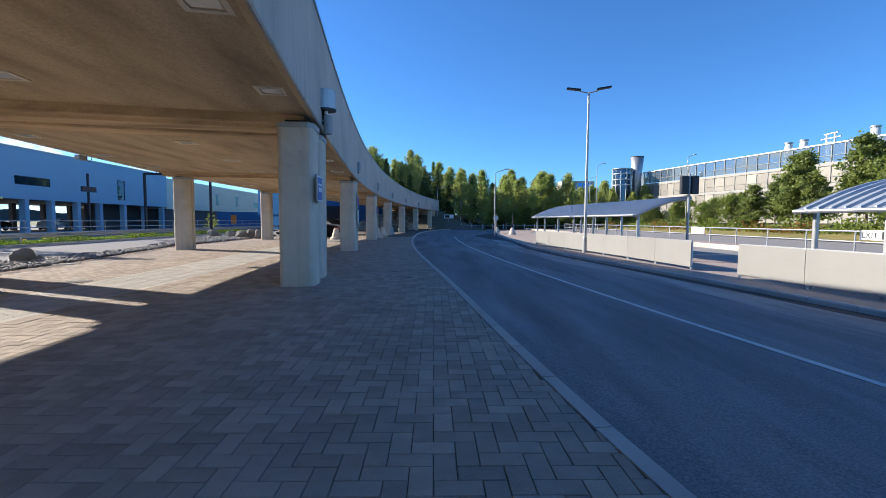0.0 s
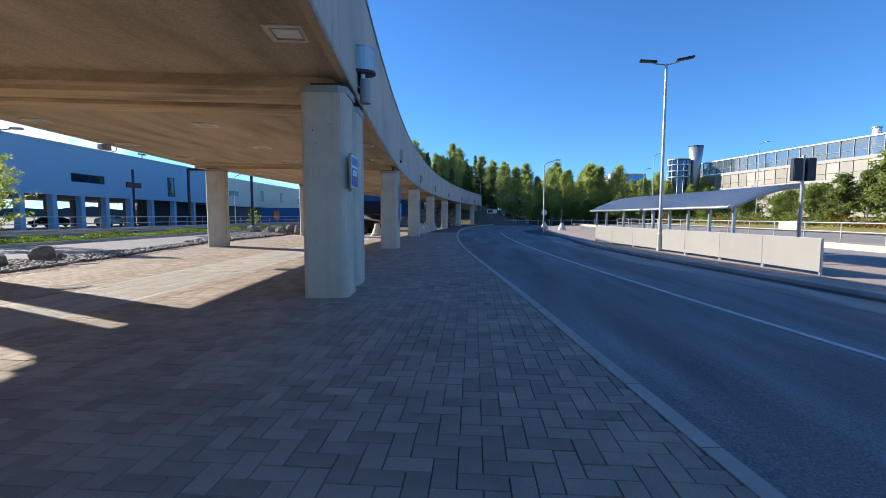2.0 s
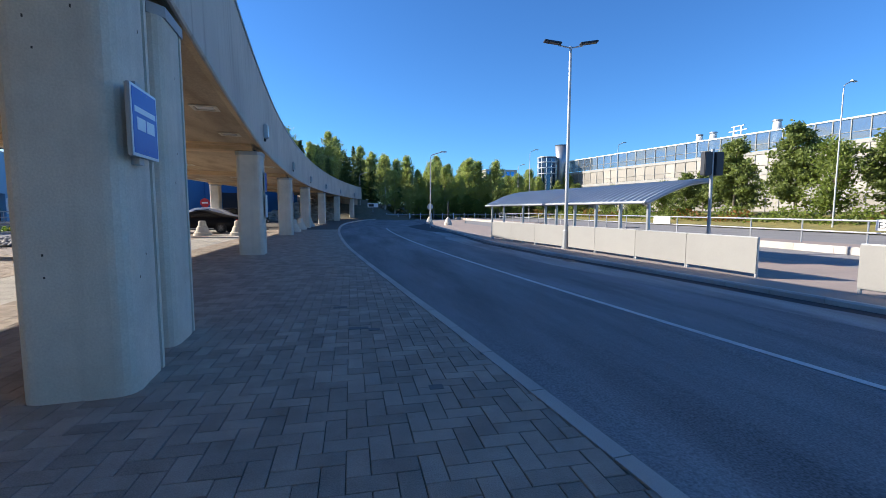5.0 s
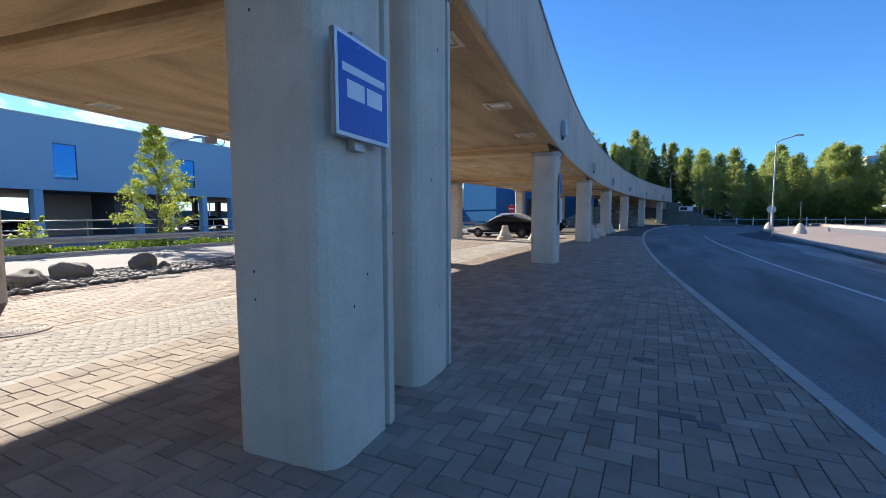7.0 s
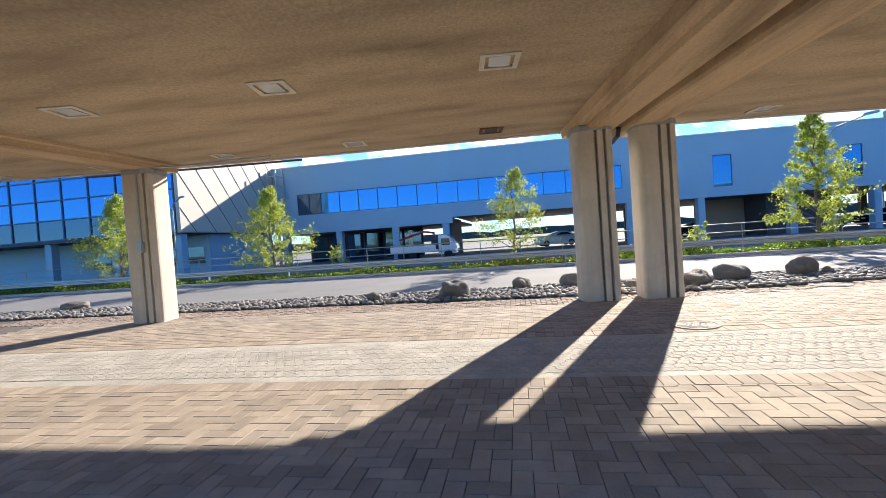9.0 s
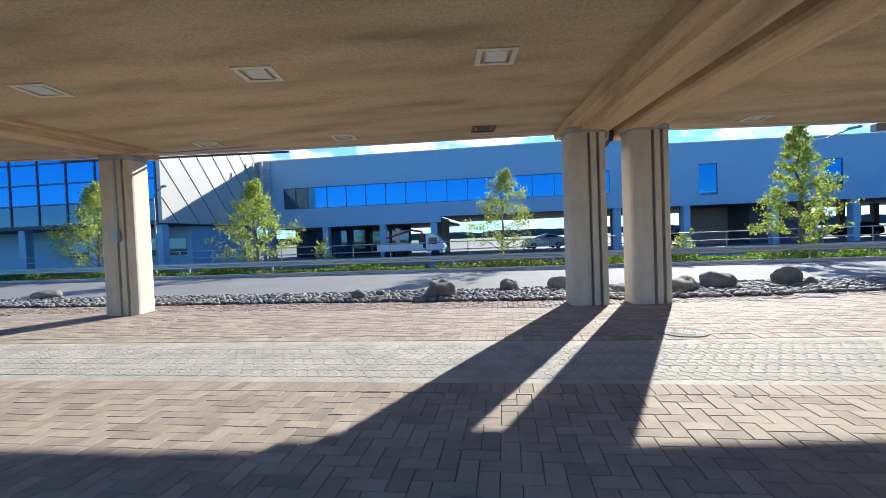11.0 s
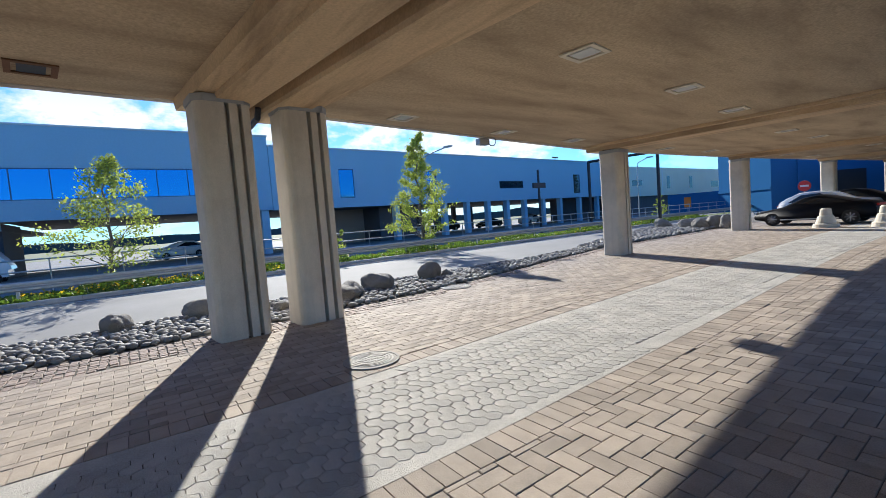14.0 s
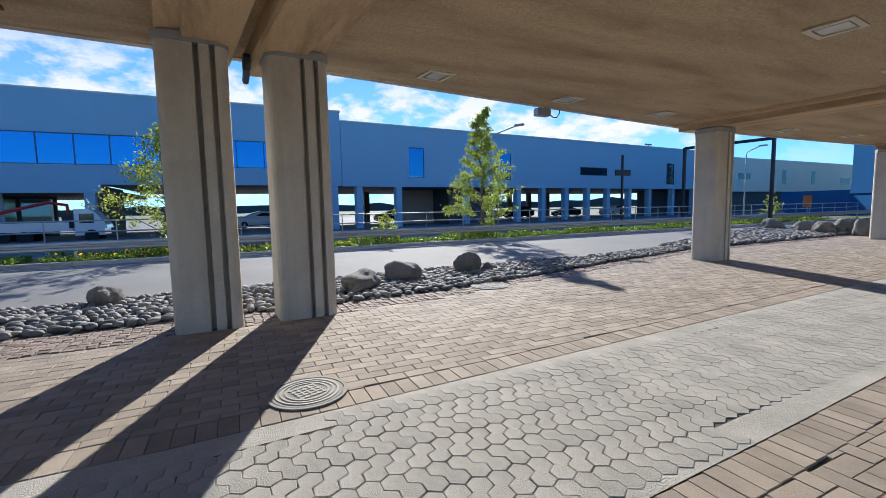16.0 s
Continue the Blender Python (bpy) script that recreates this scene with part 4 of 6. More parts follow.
def blob(rng, sub=1):
    bm = bmesh.new()
    bmesh.ops.create_icosphere(bm, subdivisions=sub, radius=0.5)
    k = rng.uniform(0, 50)
    out = [v.co * (1 + 0.25 * noise.noise(v.co * 1.6 + Vector((k, k, k)))) for v in bm.verts]
    bm.verts.index_update()
    fs = [tuple(v.index for v in f.verts) for f in bm.faces]
    bm.free()
    return np.array([tuple(v) for v in out]), fs


rng = random.Random(5)
shapes = [blob(rng, 2) for _ in range(6)]
vs, fs = [], []
y = -14.0
while y < 40:
    lo, hi = cobble_out(y) + 0.1, cobble_in(y) - 0.12
    step = 0.145 if y < 24 else 0.24
    x = lo
    while x < hi:
        v0, f0 = shapes[rng.randrange(6)]
        a = rng.uniform(0, math.tau)
        s = (rng.uniform(0.75, 1.35) * step * 1.15, rng.uniform(0.7, 1.1) * step * 0.9, rng.uniform(0.5, 0.8) * step)
        c, q = math.cos(a), math.sin(a)
        px, py = x + rng.uniform(-0.04, 0.04), y + rng.uniform(-0.05, 0.05)
        pz = -0.01 + 0.28 * s[2] + rng.uniform(0, 0.025)
        base = len(vs)
        p = v0 * np.array(s)
        vs += list(zip(px + p[:, 0] * c - p[:, 1] * q, py + p[:, 0] * q + p[:, 1] * c, pz + p[:, 2]))
        fs += [tuple(base + k for k in f) for f in f0]
        x += step * rng.uniform(0.85, 1.25)
    y += step * 0.95
tagged(pydata("river_stones", vs, fs, M_STONE, smooth=True), "bed of rounded grey river stones along the service road", "stones", kind="stuff")

# ---- concrete cone blocks and parked cars ----
def cone_block(x, y):
    c = thing("concrete_bollard", "squat stepped concrete cone block standing on the pavers", "bollard", pose(x, y, 0), "concrete cone blocks")
    part("base", lathe([(0.46, 0), (0.44, 0.16), (0.36, 0.2)], 20), M_COLUMN, c)
    part("body", lathe([(0.36, 0.2), (0.27, 0.5), (0.22, 0.53), (0.19, 0.78), (0.14, 0.84)], 20), M_COLUMN, c)
    return c


cone_block(-8.3, 33.3)
cone_block(-6.45, 33.4)
for y in (36.6, 40.4, 46.0):
    cone_block(outer_x(y) - 0.4, y)


def car(name, label, x, y, turn, paint, length, width, height, suv=False):
    c = thing(name, label, "car", pose(x, y, 0, 0, 0, turn))
    L, W, H = length / 2, width / 2, height
    if suv:
        prof = [(-L, 0.35), (-L + 0.05, 0.75), (-L + 0.25, 1.02), (-L + 1.15, 1.12), (-L + 1.95, H - 0.12), (-L + 2.6, H), (L - 1.1, H - 0.04), (L - 0.45, H - 0.35), (L - 0.1, 1.05), (L, 0.8), (L, 0.35)]
    else:
        prof = [(-L, 0.35), (-L + 0.03, 0.6), (-L + 0.3, 0.74), (-L + 1.25, 0.92), (-L + 2.05, H - 0.1), (-L + 2.6, H), (L - 1.9, H - 0.04), (L - 0.75, 1.06), (L - 0.15, 0.98), (L, 0.75), (L, 0.35)]
    prof = prof + [(L - 0.5, 0.24), (-L + 0.5, 0.24)]
    bm = bmesh.new()
    rows = []
    for w in (-1.0, -0.9, 0.0, 0.9, 1.0):
        row = []
        for px, pz in prof:
            tuck = 1 - 0.28 * max(0, (pz - 0.95) / (H - 0.95)) if pz > 0.95 else 1
            lower = 0.06 if abs(w) == 1.0 else 0.0
            row.append(bm.verts.new((px * (1 - 0.02 * abs(w)), w * W * tuck, pz - lower * (1 if pz > 0.6 else 0))))
        rows.append(row)
    for r0, r1 in zip(rows, rows[1:]):
        for i in range(len(prof)):
            j = (i + 1) % len(prof)
            bm.faces.new((r0[i], r0[j], r1[j], r1[i]))
    bm.faces.new(rows[0][::-1])
    bm.faces.new(rows[-1])
    bmesh.ops.recalc_face_normals(bm, faces=bm.faces)
    bmesh.ops.bevel(bm, geom=[e for e in bm.edges if e.calc_face_angle(0) > 0.5], offset=0.05, segments=2, affect='EDGES', clamp_overlap=True)
    part("body", bm, paint, c, smooth=True)
    # side and end glazing
    g0, g1 = (-L + 1.55, L - 0.75) if suv else (-L + 1.6, L - 1.05)
    zt = H - 0.14
    for s in (-1, 1):
        bm = bmesh.new()
        t = 1 - 0.28 * 0.75
        ww, wl = W * t + 0.035, W * 0.97
        q = [bm.verts.new(p) for p in ((g0, s * wl, 1.0), (g1 + 0.15, s * wl, 1.02), (g1 - 0.45, s * ww, zt - 0.05), (g0 + 0.95, s * ww, zt))]
        bm.faces.new(q if s < 0 else q[::-1])
        r = bmesh.ops.extrude_face_region(bm, geom=bm.faces[:])
        bmesh.ops.translate(bm, verts=[v for v in r["geom"] if isinstance(v, bmesh.types.BMVert)], vec=(0, s * 0.012, 0))
        part("side_window", bm, M_CARGLASS, c)
        part("sill", box(-L + 1.2, L - 1.3, min(s * W, s * (W + 0.02)), max(s * W, s * (W + 0.02)), 0.27, 0.33), M_RIM if not suv else M_DARKMETAL, c)
    for sx, sl in ((-L + 1.7, -1), (L - 1.15, 1)):
        part("mirror" if sl < 0 else "tail", box(sx - 0.08, sx + 0.08, W * 0.95, W * 1.08, 0.95, 1.08, 0.03) if sl < 0 else box(L - 0.06, L + 0.015, -W * 0.85, W * 0.85, 0.78, 0.88, 0.01), paint if sl < 0 else M_RED, c)
    for s in (-1, 1):
        part("headlight", box(-L - 0.01, -L + 0.18, s * W * 0.72 - 0.2, s * W * 0.72 + 0.2, 0.62, 0.73, 0.03), M_LENS, c)
    part("number_plate", box(-L - 0.02, -L + 0.01, -0.26, 0.26, 0.42, 0.53), M_WHITE, c)
    for wx in (-L + 0.85, L - 0.9):
        for s in (-1, 1):
            w = thing("wheel", "black tyre on a spoked alloy rim", "wheel", pose(wx, s * (W - 0.1), 0.33, 90, 0, 0))
            del w["category"]
            w.parent = c
            part("tyre", lathe([(0.21, -0.11), (0.31, -0.11), (0.33, -0.07), (0.33, 0.07), (0.31, 0.11), (0.21, 0.11)], 24), M_TYRE, w)
            bm = lathe([(0.2, -0.06), (0.21, 0.06)], 20)
            for k in range(8):
                a = k * math.tau / 8
                zz = -s * 0.115
                tube([(0, 0, zz), (0.21 * math.cos(a), 0.21 * math.sin(a), zz)], 0.018, 5, bm=bm)
            part("rim", bm, M_RIM, w)
    return c


car("black_car", "low black fastback car parked beyond the cone blocks", -9.35, 36.4, -2, M_BLACK, 4.75, 1.9, 1.42)
car("white_car", "white crossover car parked behind the black car", -10.2, 42.5, 178, M_CARWHITE, 4.6, 1.9, 1.62, True)
car("dark_car", "dark blue estate car parked behind the white one", -9.3, 46.2, 178, M_BLACK, 4.5, 1.85, 1.6, True)


# ---- fence panels along the island ----
def fence_panel(a, c, z0, z1):
    d = Vector((c[0] - a[0], c[1] - a[1]))
    ln = d.length
    f = thing("fence_panel", "pale grey perforated sheet panel on short steel posts", "fence", pose(a[0], a[1], z0, 0, 0, math.degrees(math.atan2(d.y, d.x))), "island fence panels")
    h = z1 - z0
    part("sheet", box(0.004, ln - 0.004, 0.03, 0.05, 0.14, h, 0.004), M_PANEL, f)
    part("top_rail", box(0.0, ln, -0.025, 0.025, h, h + 0.03, 0.006), M_GALV, f)
    part("bottom_rail", box(0.0, ln, -0.02, 0.02, 0.13, 0.16), M_GALV, f)
    for x in (0.03, ln - 0.03):
        part("post", box(x - 0.025, x + 0.025, -0.03, 0.03, -0.05, h + 0.005, 0.004), M_GALV, f)
    return f


def fence_run(y0, y1, k):
    for i in range(k):
        a, c = y0 + (y1 - y0) * i / k, y0 + (y1 - y0) * (i + 1) / k
        p, q = (along(FENCE, a), a), (along(FENCE, c), c)
        fence_panel(p, q, road_z(p[0], p[1]) + 0.1, 0.8)


fence_run(15.2, 30.0, 7)
fence_run(-3.2, 13.15, 8)


# ---- bicycle shelters ----
def shelter(y0, y1, posts):
    s = thing("bike_shelter", "open shelter with a curved ribbed metal roof on slim posts", "shelter", None, "bike shelters")
    d = 0.3

    def line(y):
        return along(FENCE, y) + d

    # roof: an arc from the low eave up and over to the back
    prof = [(-0.25 + 0.22 * i, 1.74 + 0.74 * math.sin(min(1, i / 11) * math.pi / 2) - 0.0 * i) for i in range(12)]
    rings_n = max(2, int((y1 - y0) / 0.3))
    step = (y1 - y0) / rings_n
    bm = bmesh.new()
    grid = []
    for j in range(rings_n):
        for off, rib in ((0.0, 0.0), (0.03, 0.07), (0.07, 0.07), (0.1, 0.0)):
            y = y0 + j * step + off
            grid.append([bm.verts.new((line(y) + px, y, pz + rib)) for px, pz in prof])
    grid.append([bm.verts.new((line(y1) + px, y1, pz)) for px, pz in prof])
    for r0, r1 in zip(grid, grid[1:]):
        for i in range(len(prof) - 1):
            bm.faces.new((r0[i], r1[i], r1[i + 1], r0[i + 1]))
    r = bmesh.ops.extrude_face_region(bm, geom=bm.faces[:])
    bmesh.ops.translate(bm, verts=[v for v in r["geom"] if isinstance(v, bmesh.types.BMVert)], vec=(0, 0, -0.035))
    bmesh.ops.recalc_face_normals(bm, faces=bm.faces)
    part("roof", bm, M_ROOF, s, "ribbed blue grey sheet roof")
    for y in (y0, y1):
        part("end_arch", tube([(line(y) + px, y, pz - 0.05) for px, pz in prof], 0.06, 8), M_GALV, s, "pale bent tube closing the roof end")
    part("gutter", tube([(line(y0) - 0.28, y0, 1.72), (line(y1) - 0.28, y1, 1.72)], 0.05, 8), M_GALV, s)
    for i in range(posts):
        y = y0 + 0.25 + (y1 - y0 - 0.5) * i / (posts - 1)
        x = line(y) + 0.05
        part("post", box(x - 0.05, x + 0.05, y - 0.05, y + 0.05, -0.22, 1.72, 0.01), M_GALV, s)
        part("rib", tube([(x - 0.25, y, 1.68), (x + 0.0, y, 1.74)] + [(line(y) + px, y, pz - 0.07) for px, pz in prof[2:]], 0.04, 6), M_GALV, s)
    return s


shelter(19.1, 25.0, 5)
shelter(25.3, 31.5, 4)
shelter(3.2, 11.55, 6)
# double sign box on a pole above the near shelter
sb = thing("sign_box", "two dark sign boxes back to back on a pole", "sign", pose(11.4, 18.75, -0.15))
part("pole", tube([(0, 0, 0), (0, 0, 3.6)], 0.05, 10), M_POLE, sb)
part("panel", box(-0.36, -0.06, -0.1, 0.1, 2.75, 3.5, 0.02), M_DARKMETAL, sb)
part("panel", box(0.06, 0.36, -0.1, 0.1, 2.75, 3.5, 0.02), M_DARKMETAL, sb)
# parked bicycles seen under the roofs
def bicycle(x, y):
    b = thing("bicycle", "parked bicycle with thin dark frame under the shelter", "bicycle", pose(x, y, -0.2, 0, 0, 75))
    for wx in (-0.5, 0.52):
        k = 22
        part("wheel", tube([(wx + 0.33 * math.cos(i * math.tau / k), 0, 0.35 + 0.33 * math.sin(i * math.tau / k)) for i in range(k + 1)], 0.018, 6), M_TYRE, b)
    bm = tube([(-0.5, 0, 0.35), (-0.12, 0, 0.32), (0.38, 0, 0.82), (0.52, 0, 0.35)], 0.018, 6)
    tube([(-0.12, 0, 0.32), (-0.25, 0, 0.85), (0.38, 0, 0.82)], 0.016, 6, bm=bm)
    tube([(-0.25, 0, 0.85), (-0.5, 0, 0.35)], 0.012, 6, bm=bm)
    part("frame", bm, M_DARKMETAL, b)
    part("saddle", box(-0.38, -0.12, -0.07, 0.07, 0.9, 0.95, 0.02), M_DARKMETAL, b)
    part("handlebar", tube([(0.3, -0.28, 1.0), (0.4, 0, 1.0), (0.3, 0.28, 1.0)], 0.016, 6), M_GALV, b)


bicycle(10.6, 21.4)
bicycle(9.9, 28.5)

# ---- lamps ----
def double_lamp(x, y, z0, h):
    l = thing("street_lamp", "tall grey steel street lamp with two flat heads", "street lamp", pose(x, y, z0, 0, 0, -10))
    part("pole", tube([(0, 0, 0), (0, 0, h)], 0.085, 12, taper=0.055), M_POLE, l)
    part("base_sleeve", lathe([(0.12, 0), (0.12, 0.9), (0.09, 0.95)], 14), M_POLE, l)
    for s in (-1, 1):
        part("arm", tube([(0, 0, h - 0.05), (s * 0.5, 0, h + 0.05)], 0.03, 8), M_POLE, l)
        bm = box(s * 0.75 - 0.36, s * 0.75 + 0.36, -0.13, 0.13, -0.04, 0.04, 0.02)
        bmesh.ops.rotate(bm, verts=bm.verts, cent=(0, 0, 0), matrix=Matrix.Rotation(-s * radians(8), 3, 'Y'))
        bmesh.ops.translate(bm, verts=bm.verts, vec=(0, 0, h + 0.06))
        part("head", bm, M_DARKMETAL, l, "flat dark lamp head")
    return l


double_lamp(8.72, 23.35, -0.3, 8.35)


def single_lamp(x, y, z0, h, reach, turn, name="street_lamp", label="slim grey street lamp with one arm", curved=True, r=0.06):
    l = thing(name, label, "street lamp", pose(x, y, z0, 0, 0, turn), "single arm lamps")
    part("pole", tube([(0, 0, 0), (0, 0, h - 0.3)], r, 10, taper=r * 0.7), M_POLE, l)
    part("arm", tube([(0, 0, h - 0.3), (0.06, 0, h - 0.1), (0.25, 0, h + 0.02), (reach, 0, h + 0.28)], r * 0.6, 8), M_POLE, l)
    bm = box(reach - 0.1, reach + 0.5, -0.11, 0.11, h + 0.25, h + 0.36, 0.04)
    part("head", bm, M_GALV, l)
    return l


single_lamp(-25.5, 24.3, -0.1, 5.8, 1.5, 25, curved=True)
single_lamp(-26, -14.0, -0.1, 5.2, 1.5, 60)
single_lamp(7.45, 48.2, -0.25, 7.0, 1.1, 0)
for x, y, h in ((1.5, 85, 7.8), (25.3, 66.2, 10.0), (31, 85, 9.9), (36, 61, 10.6), (33, 30.8, 10.2), (-24.5, 47, 5.6)):
    single_lamp(x, y, -0.1, h, 0.9, 10)
# airfield flood masts on the skyline
for x, y, h in ((-75, 62, 13.5), (-75, 98, 15.5), (-80, 130, 16)):
    m = thing("flood_mast", "thin apron floodlight mast behind the terminal", "lamp mast", pose(x, y, -0.4), "flood masts")
    part("pole", tube([(0, 0, 0), (0, 0, h)], 0.12, 8), M_POLE, m)
    part("crossbar", box(-0.06, 0.06, -1.1, 1.1, h - 0.05, h + 0.05), M_POLE, m)
    for k in (-0.9, -0.3, 0.3, 0.9):
        part("head", box(-0.15, 0.15, k - 0.14, k + 0.14, h + 0.05, h + 0.3, 0.02), M_DARKMETAL, m)

# ---- guard rails and railings ----
gr = thing("guard_rail", "galvanised road guard rail on steel posts along the service road", "guard rail")
GX = -21.15
bm = bmesh.new()
prof = [(0.0, 0.40), (0.05, 0.43), (0.05, 0.49), (0.0, 0.53), (0.0, 0.56), (0.05, 0.60), (0.05, 0.66), (0.0, 0.69)]
for x0, z0, x1, z1 in [(*a, *c) for a, c in zip(prof, prof[1:])]:
    q = [bm.verts.new(p) for p in ((GX + x0, -30, z0), (GX + x0, 66, z0), (GX + x1, 66, z1), (GX + x1, -30, z1))]
    bm.faces.new(q)
bmesh.ops.remove_doubles(bm, verts=bm.verts, dist=0.0005)
r = bmesh.ops.extrude_face_region(bm, geom=bm.faces[:])
bmesh.ops.translate(bm, verts=[v for v in r["geom"] if isinstance(v, bmesh.types.BMVert)], vec=(-0.008, 0, 0))
bmesh.ops.recalc_face_normals(bm, faces=bm.faces)
part("beam", bm, M_GALV, gr)
for i in range(22):
    y = -31 + 4.62 * i
    part("post", box(GX - 0.1, GX - 0.03, y - 0.04, y + 0.04, -0.3, 0.66), M_GALV, gr)
pr = thing("pipe_fence", "low steel pipe fence with two rails behind the planting", "fence")
PX = -24.6
for z in (0.88, 1.3):
    part("rail", tube([(PX, -30, z), (PX, 66, z)], 0.028, 8), M_GALV, pr)
for i in range(45):
    y = -31 + 2.2 * i
    part("post", tube([(PX, y, -0.2), (PX, y, 1.3)], 0.024, 8), M_GALV, pr)
rr = thing("pipe_railing", "galvanised pipe railing with two rails on the rear island", "railing")
for z in (0.62, 1.08):
    part("rail", tube([(19.3, 2, z), (19.3, 62, z)], 0.035, 8), M_GALV, rr)
for i in range(25):
    part("post", tube([(19.3, 2 + 2.5 * i, 0.0), (19.3, 2 + 2.5 * i, 1.08)], 0.035, 8), M_GALV, rr)
wb = tagged(mesh_object("white_board", box(19.2, 19.24, 30.0, 31.5, 0.62, 1.12, 0.01), M_WHITE), "plain white board fixed to the pipe railing", "board")
ex = thing("exit_sign", "white exit sign with a dark arrow end on the railing", "sign", pose(19.22, 19.1, 0.72))
part("plate", box(-0.03, 0.0, -1.15, 0.1, 0, 0.42, 0.006), M_WHITE, ex)
part("arrow", prism([(-0.045, -1.15), (-0.03, -1.15), (-0.03, -0.85), (-0.045, -0.85)], 0.05, 0.37), M_DARKMETAL, ex)
txt = bpy.data.curves.new("letters", 'FONT')
txt.body = "EXIT"
txt.size = 0.34
txt.extrude = 0.003
to = new("letters", txt)
to.data.materials.append(M_DARKMETAL)
to.parent = ex
to.matrix_local = Matrix.Translation((-0.036, 0.02, 0.09)) @ Matrix(((0, 0, -1, 0), (-1, 0, 0, 0), (0, 1, 0, 0), (0, 0, 0, 1)))

# gantry over the service road
ga = thing("height_gantry", "black steel portal frame standing beside the service road", "gantry")
part("post", box(-19.58, -19.42, 40.9, 41.1, -0.05, 5.5, 0.01), M_DARKMETAL, ga)
part("post", box(-24.8, -24.64, 39.9, 40.1, -0.1, 5.5, 0.01), M_DARKMETAL, ga)
bm = tube([(-24.72, 40, 5.45), (-19.5, 41, 5.45)], 0.1, 4)
part("beam", bm, M_DARKMETAL, ga)
cr = thing("signal_mast", "dark mast with a short cross plate before the terminal", "mast", pose(-25.6, 34.8, -0.1))
part("pole", box(-0.06, 0.06, -0.06, 0.06, 0, 5.0), M_DARKMETAL, cr)
part("plate", box(-0.02, 0.1, -0.7, 0.7, 3.6, 4.0, 0.01), M_DARKMETAL, cr)
# no-entry sign near the cars
ns = thing("no_entry_sign", "round red no entry sign with a white bar on a post", "road sign", pose(-13.7, 52, -0.05))
part("pole", tube([(0, 0, 0), (0, 0, 2.6)], 0.035, 8), M_POLE, ns)
d = lathe([(0.42, 0), (0.42, 0.02)], 28)
bmesh.ops.rotate(d, verts=d.verts, cent=(0, 0, 0), matrix=Matrix.Rotation(radians(90), 3, 'X'))
bmesh.ops.translate(d, verts=d.verts, vec=(0, -0.05, 2.15))
part("disc", d, M_RED, ns)
part("bar", box(-0.27, 0.27, -0.09, -0.07, 2.08, 2.22), M_WHITE, ns)
tr = thing("traffic_signal", "white cabinet with a black traffic light beside the gantry", "traffic light", pose(-25.4, 46, -0.1))
part("cabinet", box(-0.3, 0.3, -0.2, 0.2, 1.2, 2.4, 0.03), M_WHITE, tr)
part("pole", tube([(0, 0, 0), (0, 0, 1.2)], 0.06, 8), M_POLE, tr)
part("lamp_case", box(0.3, 0.5, -0.2, 0.2, 1.2, 2.4, 0.03), M_DARKMETAL, tr)
ow = thing("orange_sign", "round orange warning sign near the blue wall", "road sign", pose(-27.5, 63, -0.1))
part("pole", tube([(0, 0, 0), (0, 0, 1.2)], 0.04, 8), M_POLE, ow)
part("plate", box(-0.4, 0.4, -0.05, 0.0, 1.0, 2.2, 0.12), M_ORANGE, ow)

# crane lorry parked under the terminal
tk = thing("crane_lorry", "white flatbed lorry with a folded red crane under the terminal", "lorry", pose(-39.4, 0.4, -0.2, 0, 0, 90) @ Matrix.Diagonal((0.84, 0.84, 0.86, 1)))
part("cab", prism([(1.3, -1.0), (3.1, -1.0), (3.1, 1.0), (1.3, 1.0)], 0.5, 1.0), M_CARWHITE, tk)
bm = bmesh.new()
q = [(1.3, 1.0), (3.3, 1.0), (3.25, 1.25), (2.55, 2.25), (2.1, 2.45), (1.3, 2.45)]
lo = [bm.verts.new((x, -0.98, z)) for x, z in q]
hi = [bm.verts.new((x, 0.98, z)) for x, z in q]
for i in range(6):
    bm.faces.new((lo[i], lo[(i + 1) % 6], hi[(i + 1) % 6], hi[i]))
bm.faces.new(lo[::-1])
bm.faces.new(hi)
bmesh.ops.recalc_face_normals(bm, faces=bm.faces)
part("cab_top", bm, M_CARWHITE, tk)
for s in (-1, 1):
    part("side_window", box(1.6, 2.5, s * 0.985 - 0.008, s * 0.985 + 0.008, 1.4, 2.1), M_CARGLASS, tk)
part("flatbed", box(-4.0, 1.2, -1.1, 1.1, 0.85, 1.05, 0.02), M_CARWHITE, tk)
part("sideboard", box(-4.0, 1.0, -1.12, -1.06, 1.05, 1.5), M_CARWHITE, tk)
part("crane_base", box(0.4, 1.1, -0.4, 0.4, 1.05, 2.0, 0.03), M_DARKMETAL, tk)
part("crane_arm", tube([(0.75, 0, 2.0), (0.7, 0, 2.75), (-0.4, 0, 2.95), (-3.2, 0, 2.2)], 0.13, 6), M_RED, tk)
for wx in (2.3, -1.6, -2.8):
    for s in (-1, 1):
        w = lathe([(0.2, -0.14), (0.42, -0.14), (0.46, -0.08), (0.46, 0.08), (0.42, 0.14), (0.2, 0.14)], 20)
        bmesh.ops.rotate(w, verts=w.verts, cent=(0, 0, 0), matrix=Matrix.Rotation(radians(90), 3, 'X'))
        bmesh.ops.translate(w, verts=w.verts, vec=(wx, s * 0.95, 0.46))
        part("wheel", w, M_TYRE, tk)


